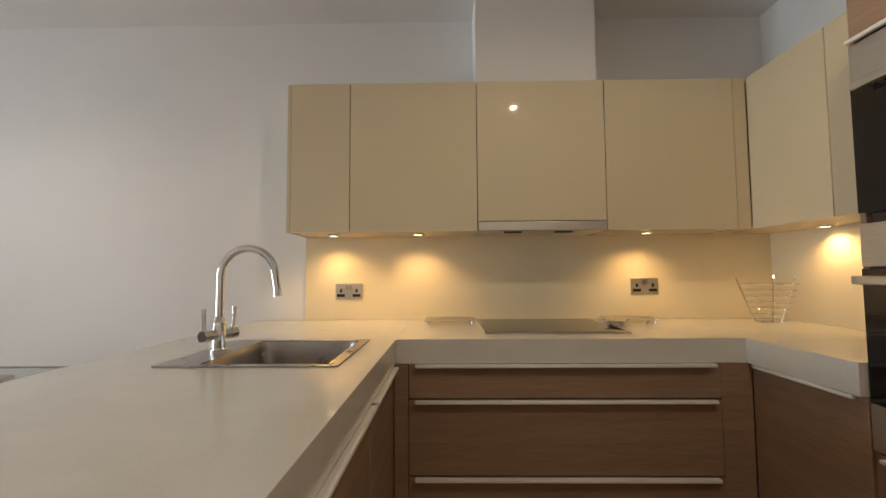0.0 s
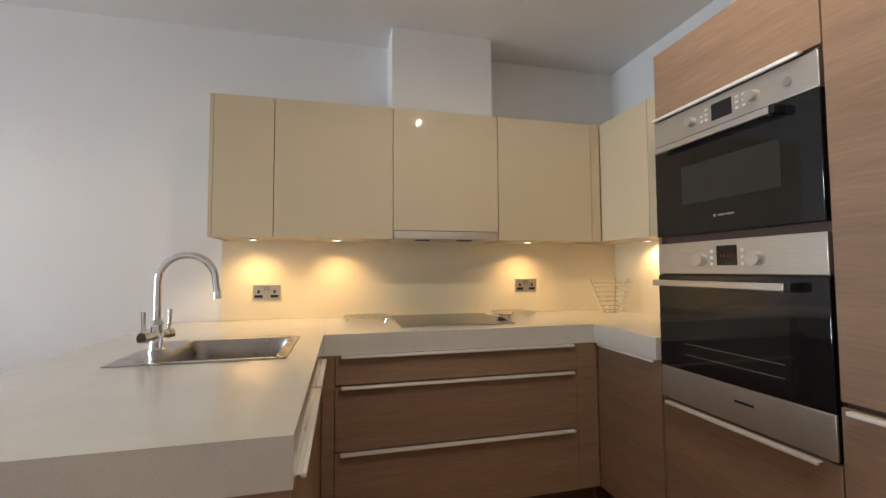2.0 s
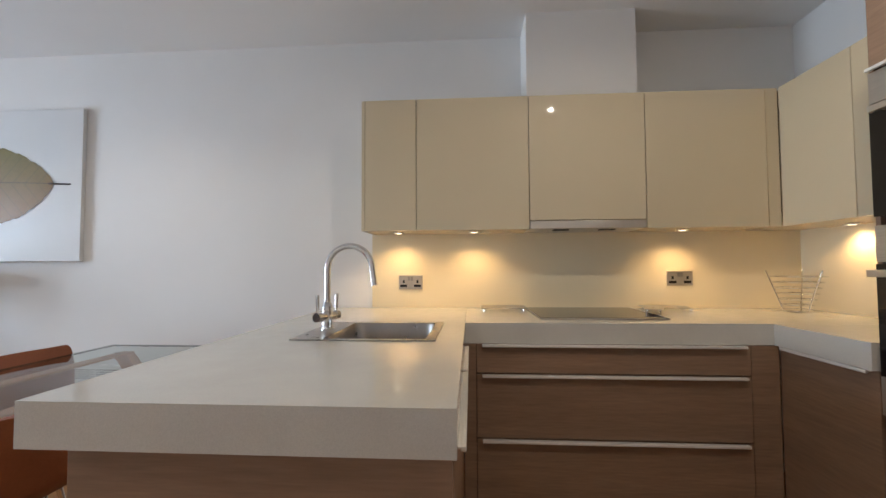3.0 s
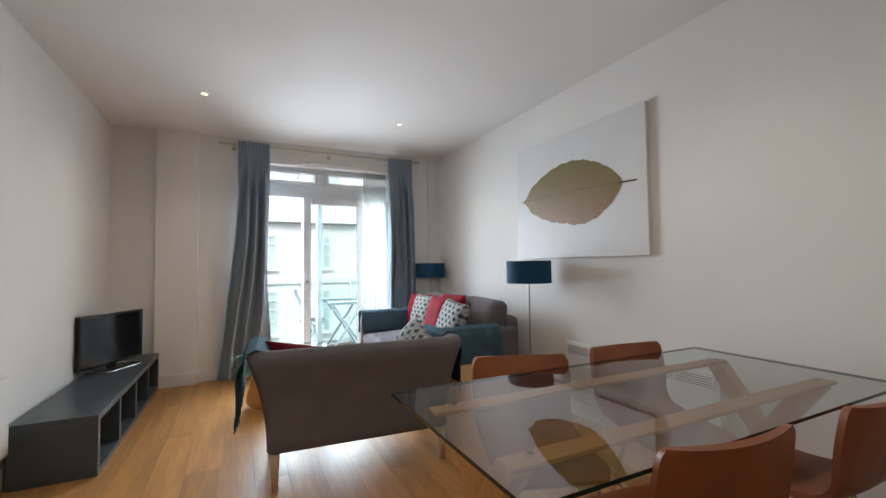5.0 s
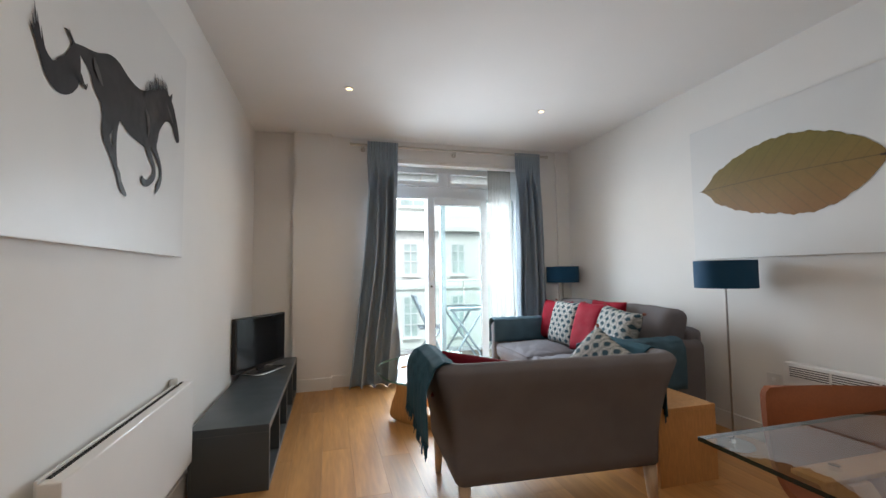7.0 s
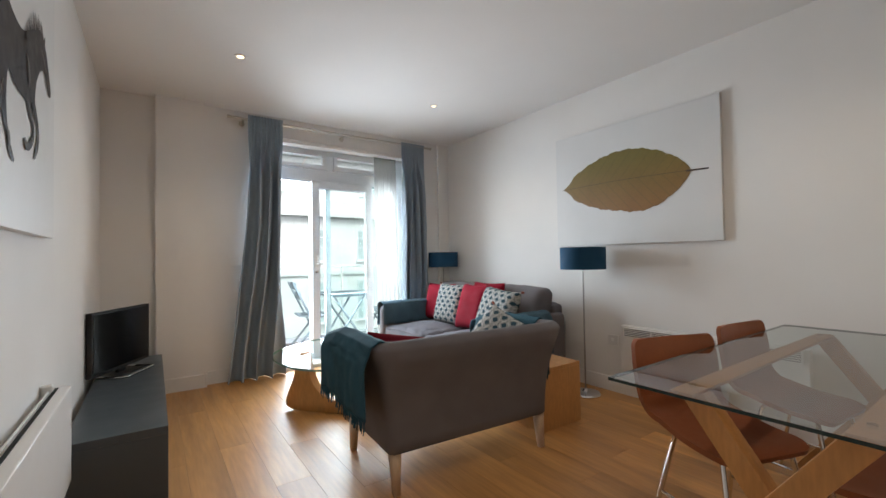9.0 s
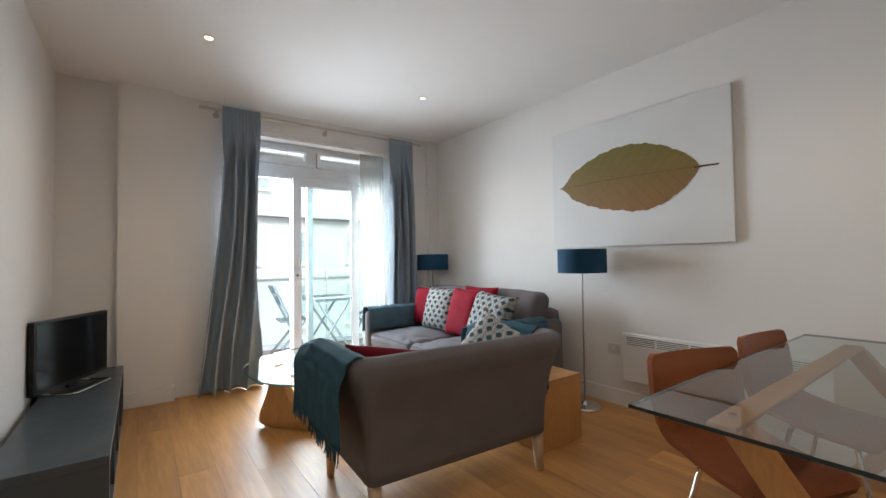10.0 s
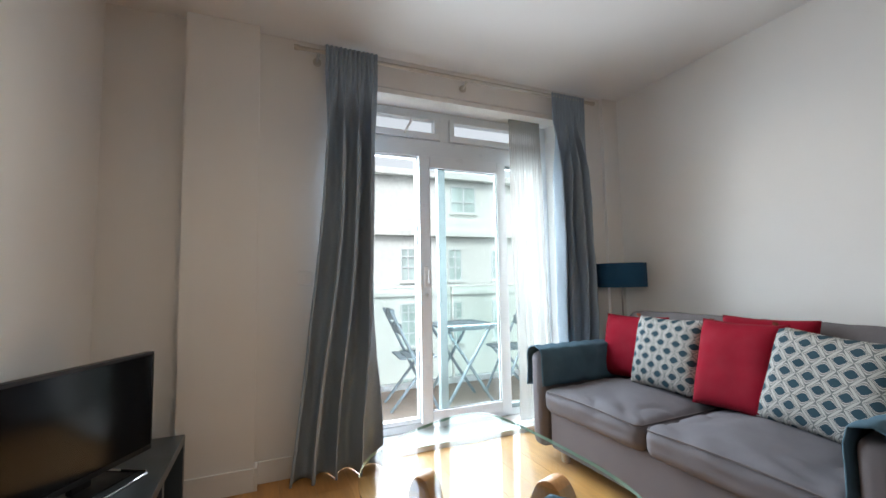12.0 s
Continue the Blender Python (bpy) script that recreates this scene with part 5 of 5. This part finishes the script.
def arm_throw(label, sx, y0, y1, drop_out, drop_in, seed):
    t = thing("throw_blanket", label, "blanket", own=True)
    prof = [(0.875, 0.635 - drop_out), (0.872, 0.60), (0.85, 0.648), (0.80, 0.668), (0.74, 0.652), (0.728, 0.60), (0.726, 0.635 - drop_in)]

    def f(u, v):
        s = v * (len(prof) - 1)
        i = min(int(s), len(prof) - 2)
        k = s - i
        o = prof[i][0] + (prof[i + 1][0] - prof[i][0]) * k
        z = prof[i][1] + (prof[i + 1][1] - prof[i][1]) * k
        w = 0.006 * math.sin(u * 22 + seed) + 0.006 * noise.noise(Vector((u * 7, v * 6, seed)))
        return Vector((sx * (o + (w if v < 0.3 else 0) - (w if v > 0.7 else 0)), y0 + (y1 - y0) * u + 0.01 * noise.noise(Vector((v * 5, seed, 0))), z + abs(w)))
    part("cloth", sheet(f, 40, 36, 0.006), THROWBLUE, t, sharp=180)
    t.matrix_basis = SM
    return t


arm_throw("slate blue throw laid over the sofa arm", -1, -0.505, 0.20, 0.22, 0.20, 1.0)
arm_throw("slate blue throw hanging over the sofa arm", 1, -0.505, 0.28, 0.32, 0.20, 3.0)
cushion("bright red square cushion on the sofa", RED, SM @ pose(-0.585, 0.07, 0.45, -14, 0, 8), 0.44, 0.41, 0.13, 1.0)
cushion("patterned ogee-print cushion with tassels", OGEE, SM @ pose(-0.275, -0.02, 0.455, -16, 0, 3), 0.43, 0.42, 0.14, 2.0, True)
cushion("bright red square cushion on the sofa", RED, SM @ pose(0.115, -0.04, 0.45, -17, 0, 1), 0.40, 0.44, 0.14, 3.0)
cushion("bright red square cushion tucked behind another", RED, SM @ pose(0.17, 0.10, 0.49, -14, 0, 4), 0.42, 0.41, 0.11, 4.0)
cushion("patterned ogee-print cushion with tassels", OGEE, SM @ pose(0.47, -0.08, 0.455, -20, 4, -6), 0.50, 0.42, 0.15, 5.0, True)


# ---- lamps ----
def floor_lamp(x, y, label):
    f = thing("floor_lamp", label, "lamp", (x, y, 0.0), own=True, group="floor lamps")
    part("base", lathe([(0, 0.0), (0.115, 0.0), (0.118, 0.008), (0.11, 0.02), (0.03, 0.03), (0.016, 0.05), (0.0, 0.055)]), CHROME, f)
    part("stem", rods(((0, 0, 0.04), (0, 0, 1.06), 0.0065), ((0, 0, 1.06), (0, 0, 1.10), 0.02)), SINKSTEEL, f)
    part("shade", lathe([(0.177, 1.022), (0.18, 1.022), (0.18, 1.202), (0.177, 1.202), (0.175, 1.199), (0.175, 1.025), (0.177, 1.022)], sides=56), SHADE, f, "dark teal fabric drum shade")
    part("shade_ring", rods(((-0.176, 0, 1.10), (0.176, 0, 1.10), 0.003), ((0, -0.176, 1.10), (0, 0.176, 1.10), 0.003)), CHROME, f)
    return f


fl = floor_lamp(-3.767, 2.104, "chrome floor lamp with dark teal drum shade")
f2 = copy_thing(fl, pose(-5.828, 2.14, 0.0))
tagged(f2, "chrome floor lamp with dark teal drum shade behind the sofa")

# oak cube beside the sofa
box = thing("side_table", "plain pale oak cube side table", "table", (-3.66, 1.44, 0.0), own=True)
part("top", boxes((-0.2, 0.2, -0.19, 0.19, 0.382, 0.405), bevel=0.002), OAKPIECE, box)
for s in (-1, 1):
    part("side_panel", boxes((min(s * 0.2, s * 0.178), max(s * 0.2, s * 0.178), -0.19, 0.19, 0.0, 0.3815), bevel=0.001), OAKPIECE, box)
    part("end_panel", boxes((-0.1775, 0.1775, min(s * 0.187, s * 0.167), max(s * 0.187, s * 0.167), 0.0, 0.3815), bevel=0.001), OAKPIECE, box)


# ---- coffee table ----
def chaikin(pts, times):
    for _ in range(times):
        out = []
        for a, b in zip(pts, pts[1:] + pts[:1]):
            out += [(0.75 * a[0] + 0.25 * b[0], 0.75 * a[1] + 0.25 * b[1]), (0.25 * a[0] + 0.75 * b[0], 0.25 * a[1] + 0.75 * b[1])]
        pts = out
    return pts


def plate(outline, z):
    """The polished upper face of a glass top, facing up."""
    bm = bmesh.new()
    face = bm.faces.new([bm.verts.new((x, y, z)) for x, y in outline])
    face.normal_update()
    if face.normal.z < 0:
        face.normal_flip()
    return bm


coffee = thing("coffee_table", "rounded clear glass coffee table on oak fins", "coffee table", (-4.85, 0.35, 0.0))
outline = chaikin([(-4.24, 0.03), (-4.78, -0.12), (-5.18, 0.02), (-5.46, 0.62), (-5.22, 0.75), (-4.19, 0.745)], 4)
top = part("glass_top", plate(outline, 0.42), COFFEEGLASS, coffee, "thick clear glass top")
top.visible_shadow = False
n = len(outline)
bm = bmesh.new()
cx, cy = -4.85, 0.35
ra = [[bm.verts.new((cx + (x - cx) * k, cy + (y - cy) * k, z)) for x, y in outline] for k, z in ((1.001, 0.406), (1.001, 0.419))]
for k in range(n):
    bm.faces.new((ra[0][k], ra[0][(k + 1) % n], ra[1][(k + 1) % n], ra[1][k]))
part("glass_edge", bm, PALEEDGE, coffee, "green polished edge")


def fin(pts, at, rz):
    """A curved wooden fin 0.08 m thick, drawn in its own x-z plane."""
    outline = chaikin(pts, 3)
    bm = prism(outline, -0.04, 0.04, 0.006)
    bm.transform(pose(*at, 90, 0, rz))
    return bm


part("fin", fin([(-0.17, 0.0), (0.16, 0.0), (0.46, 0.02), (0.48, 0.10), (0.22, 0.09), (0.07, 0.18), (0.02, 0.33), (0.0, 0.43), (-0.07, 0.43), (-0.10, 0.25), (-0.18, 0.08)], (-4.82, 0.17, 0.0), 38), OAKPIECE, coffee, "curved pale wood fin")
part("fin", fin([(-0.20, 0.0), (0.16, 0.0), (0.46, 0.03), (0.48, 0.12), (0.25, 0.12), (0.08, 0.22), (0.02, 0.36), (-0.02, 0.44), (-0.10, 0.44), (-0.16, 0.25), (-0.24, 0.08)], (-4.66, 0.50, 0.0), 200), OAKPIECE, coffee, "curved pale wood fin")

# ---- dining table and chairs ----
DX0, DX1, DY0, DY1, DZ = -2.477, -1.672, 0.49, 2.225, 0.715
dining = thing("dining_table", "clear glass dining table on crossed oak legs", "table", (-2.075, 1.36, 0.0))
g = part("glass_top", plate([(DX0, DY0), (DX1, DY0), (DX1, DY1), (DX0, DY1)], DZ), TABLEGLASS, dining, "clear glass top")
g.visible_shadow = False
part("glass_edge", cells([DX0 - 0.001, DX0 + 0.0005, DX1 - 0.0005, DX1 + 0.001], [DY0 - 0.001, DY0 + 0.0005, DY1 - 0.0005, DY1 + 0.001], lambda x, y: not (DX0 < x < DX1 and DY0 < y < DY1), DZ - 0.011, DZ - 0.001), GLASSEDGE, dining, "dark green polished edge")
RX0, RX1, RY0, RY1 = -2.27, -1.86, 0.62, 2.04
for x in (RX0, RX1):
    part("rail", boxes((x - 0.035, x + 0.035, RY0 - 0.062, RY1 + 0.062, 0.6905, 0.7025), bevel=0.003), OAKPIECE, dining)
for y in (RY0, RY1):
    for x, s in ((RX0, 1), (RX1, -1)):
        bm = boxes((-0.042, 0.042, -0.03, 0.03, 0.0, 0.69), bevel=0.003)
        for v in bm.verts:
            v.co.x += s * 0.49 * (1 - v.co.z / 0.69)
        bm.transform(Matrix.Translation((x, y + s * 0.0305, 0)))
        part("leg", bm, OAKPIECE, dining, "slanting crossed oak leg")
for x in (RX0, RX1):
    for y in (RY0 + 0.02, RY1 - 0.02):
        part("glass_pad", rods(((x, y, 0.7026), (x, y, DZ - 0.002), 0.011), sides=16), CHROME, dining, "round metal glass support")


def dining_chair():
    """Moulded leather shell on bent chrome legs; it faces +x."""
    c = thing("dining_chair", "tan leather shell dining chair with chrome legs", "chair", own=True, group="chairs round the table")

    def f(u, v):
        y = (u - 0.5)
        if v < 0.5:
            s = v / 0.5
            x = 0.155 - 0.305 * s
            z = 0.445 - 0.02 * math.sin(math.pi * s) + 0.0 * s - 0.02 * (1 - s) ** 4
            w = 0.44 - 0.03 * s
            z += 0.02 * (2 * y) ** 2 * s
        elif v < 0.66:
            a = radians((v - 0.5) / 0.16 * 80)
            x = -0.15 - 0.085 * math.sin(a)
            z = 0.445 + 0.02 * (2 * y) ** 2 + 0.085 * (1 - math.cos(a))
            w = 0.41 + 0.02 * (v - 0.5) / 0.16
        else:
            s = (v - 0.66) / 0.34
            x = -0.234 - 0.055 * s - 0.012 * s * s
            z = 0.515 + 0.245 * s
            w = 0.43 + 0.02 * math.sin(math.pi * s) - (0.03 * max(0, (s - 0.9) / 0.1) ** 2)
            x += 0.035 * (2 * y) ** 2 * s
        if v < 0.14:
            w *= 0.74 + 0.26 * math.sqrt(max(0.0, 1 - (1 - v / 0.14) ** 2))
            z -= 0.012 * (1 - v / 0.14) ** 2
        return Vector((x, y * w, z))
    bm = sheet(f, 16, 64, 0.02)
    part("shell", bm, LEATHER, c, sharp=50)
    for s in (-1, 1):
        part("leg", tube([(-0.10, s * 0.12, 0.418), (-0.115, s * 0.16, 0.40), (-0.20, s * 0.205, 0.02), (-0.205, s * 0.207, 0.0)], 0.0095, 10), CHROME, c)
        part("leg", tube([(0.075, s * 0.12, 0.405), (0.095, s * 0.165, 0.385), (0.165, s * 0.205, 0.02), (0.168, s * 0.207, 0.0)], 0.0095, 10), CHROME, c)
        part("side_stretcher", tube([(-0.165, s * 0.188, 0.16), (0.138, s * 0.188, 0.16)], 0.007, 8), CHROME, c)
    part("cross_bar", tube([(0.075, -0.14, 0.408), (0.075, 0.14, 0.408)], 0.008, 8), CHROME, c)
    part("cross_bar", tube([(-0.10, -0.14, 0.418), (-0.10, 0.14, 0.418)], 0.008, 8), CHROME, c)
    return c


chair = dining_chair()
chair.matrix_basis = pose(-2.316, 1.048, 0.0, 0, 0, -19)
copy_thing(chair, pose(-2.26, 1.735, 0.0, 0, 0, -6))
copy_thing(chair, pose(-1.90, 1.085, 0.0, 0, 0, 173))
copy_thing(chair, pose(-1.86, 1.76, 0.0, 0, 0, 178))

# ---- balcony ----
structure("balcony_floor", boxes((-7.82, W - 0.321, -1.6, 3.2, -0.15, -0.03)), DECK, "grey-brown balcony decking", "balcony")
rail = thing("balustrade", "green-tinted glass balcony balustrade with metal rail", "railing", (-7.7, 0.8, -0.03))
for k in range(3):
    y0 = -1.55 + 1.56 * k
    p = part("glass_panel", quad_x(-7.70, y0, y0 + 1.54, 0.03, 1.02), GREENGLASS, rail)
    p.visible_shadow = False
part("top_rail", boxes((-7.725, -7.675, -1.6, 3.2, 1.021, 1.05), bevel=0.005), ALU, rail)
part("kerb_rail", boxes((-7.74, -7.66, -1.6, 3.2, -0.03, 0.03), bevel=0.005), UPVC, rail)
for y in (-1.57, -0.002, 1.558, 3.14):
    part("post", boxes((-7.72, -7.68, y - 0.008, y + 0.008, 0.03, 1.021)), ALU, rail)


def folding_chair(m):
    c = thing("folding_chair", "grey-teal slatted folding garden chair", "chair", own=True, group="balcony chairs")
    for s in (-1, 1):
        part("back_leg", rods(((0.20, s * 0.19, 0.0), (-0.22, s * 0.19, 0.88), 0.014), sides=8), GARDEN, c)
        part("front_leg", rods(((-0.22, s * 0.165, 0.0), (0.16, s * 0.165, 0.46), 0.014), sides=8), GARDEN, c)
    for k in range(5):
        part("seat_slat", boxes((-0.14 + 0.07 * k, -0.085 + 0.07 * k, -0.2, 0.2, 0.445, 0.462), bevel=0.003), GARDEN, c)
    for k in range(2):
        z = 0.66 + 0.13 * k
        part("back_slat", boxes((-0.135 - 0.062 * k, -0.118 - 0.062 * k, -0.18, 0.18, z, z + 0.09), bevel=0.003), GARDEN, c)
    c.matrix_basis = m
    return c


folding_chair(pose(-7.12, 0.87, -0.03, 0, 0, 84))
folding_chair(pose(-7.08, 1.92, -0.03, 0, 0, 262))
gt = thing("folding_table", "grey-teal slatted folding garden table", "table", (-7.05, 1.33, -0.03), 0, own=True)
for k in range(6):
    part("top_slat", boxes((-0.27, 0.27, -0.27 + 0.092 * k, -0.186 + 0.092 * k, 0.70, 0.722), bevel=0.003), GARDEN, gt)
for s in (-1, 1):
    part("leg", rods(((s * 0.22, -0.25, 0.0), (s * 0.22, 0.22, 0.70), 0.015), sides=8), GARDEN, gt)
    part("leg", rods(((s * 0.19, 0.25, 0.0), (s * 0.19, -0.22, 0.70), 0.015), sides=8), GARDEN, gt)
    part("edge_rail", boxes((min(s * 0.2, s * 0.235), max(s * 0.2, s * 0.235), -0.25, 0.25, 0.675, 0.699)), GARDEN, gt)

# ---- street ----
structure("ground", boxes((-400, -7.9, -400, 400, -9.3, -9.0)), mat("asphalt", (0.06, 0.06, 0.062), 0.9, vary=0.15, scale=0.4), "grey street far below the balcony", "ground")
FX = -28.0
house = thing("apartment_building", "pale rendered building across the street", "building", (FX, 8, -9.0))
part("wall", boxes((FX - 10, FX, -40, 60, -9.0, 3.9)), FACADE, house)
part("cornice", boxes((FX - 0.2, FX + 0.35, -40, 60, 3.9, 4.25)), FACADE, house)
part("parapet_band", boxes((FX - 0.5, FX + 0.1, -40, 60, 4.25, 5.0)), FACADE, house)
part("upper_storey", boxes((FX - 10, FX - 0.35, -40, 60, 5.0, 7.75)), FACADE, house)
part("eaves", boxes((FX - 10, FX + 0.1, -40, 60, 7.75, 8.15)), FACADE, house)
part("string_course", boxes((FX, FX + 0.12, -40, 60, 0.15, 0.4)), FACADE, house)
OUTGLASS = mat("far_window_glass", (0.52, 0.63, 0.62), 0.12, vary=0.25, scale=0.8)


def far_window(y, w, z0, z1, x, cols, bars):
    g = part("window", boxes((x + 0.005, x + 0.03, y, y + w, z0, z1)), OUTGLASS, house)
    part("frame", boxes(*[(x + 0.03, x + 0.09, y + (w - 0.08) * i / cols, y + (w - 0.08) * i / cols + 0.08, z0, z1) for i in range(cols + 1)],
         *[(x + 0.03, x + 0.085, y + 0.08, y + w - 0.08, z0 + (z1 - z0 - 0.07) * b, z0 + (z1 - z0 - 0.07) * b + 0.07) for b in bars]), UPVC, g)
    part("sill", boxes((x + 0.03, x + 0.2, y - 0.1, y + w + 0.1, z0 - 0.12, z0)), FACADE, g)


for k in range(-3, 9):
    far_window(7.29 + 3.2 * k, 0.97, 1.06, 3.10, FX, 2, (0, 0.42, 0.75, 1))
    far_window(7.27 + 3.2 * k, 0.97, -2.90, -0.30, FX, 2, (0, 0.3, 0.58, 0.8, 1))
    far_window(7.27 + 3.2 * k, 0.97, -7.2, -4.8, FX, 2, (0, 0.3, 0.58, 0.8, 1))
for k in range(-2, 5):
    far_window(10.92 + 7.0 * k, 1.85, 5.55, 7.35, FX - 0.35, 2, (0, 0.4, 1))

# ---- floor boards ----
random.seed(5)
floor = thing("floor", "wide warm oak floor boards with a satin finish", "floor", (0, 0, 0), kind="structure")
BW = 0.178
y = S - 0.02
board_mesh = {}
while y < N:
    x = W - random.uniform(0.0, 1.3)
    y1 = min(y + BW, N + 0.01)
    while x < E:
        ln = random.choice((1.5, 1.8, 2.1))
        x0, x1 = max(x, W + 0.001), min(x + ln, E)
        if x1 - x0 > 0.05:
            key = (round(x1 - x0, 3), round(y1 - y, 3))
            if key not in board_mesh:
                board_mesh[key] = mesh_of("board", boxes((0, x1 - x0 - 0.0008, 0, y1 - y - 0.0008, -0.018, 0.0), bevel=0.0006), OAK)
            b = new("board", board_mesh[key])
            b.location = (x0, y, 0)
            b.parent = floor
        x += ln
    y += BW
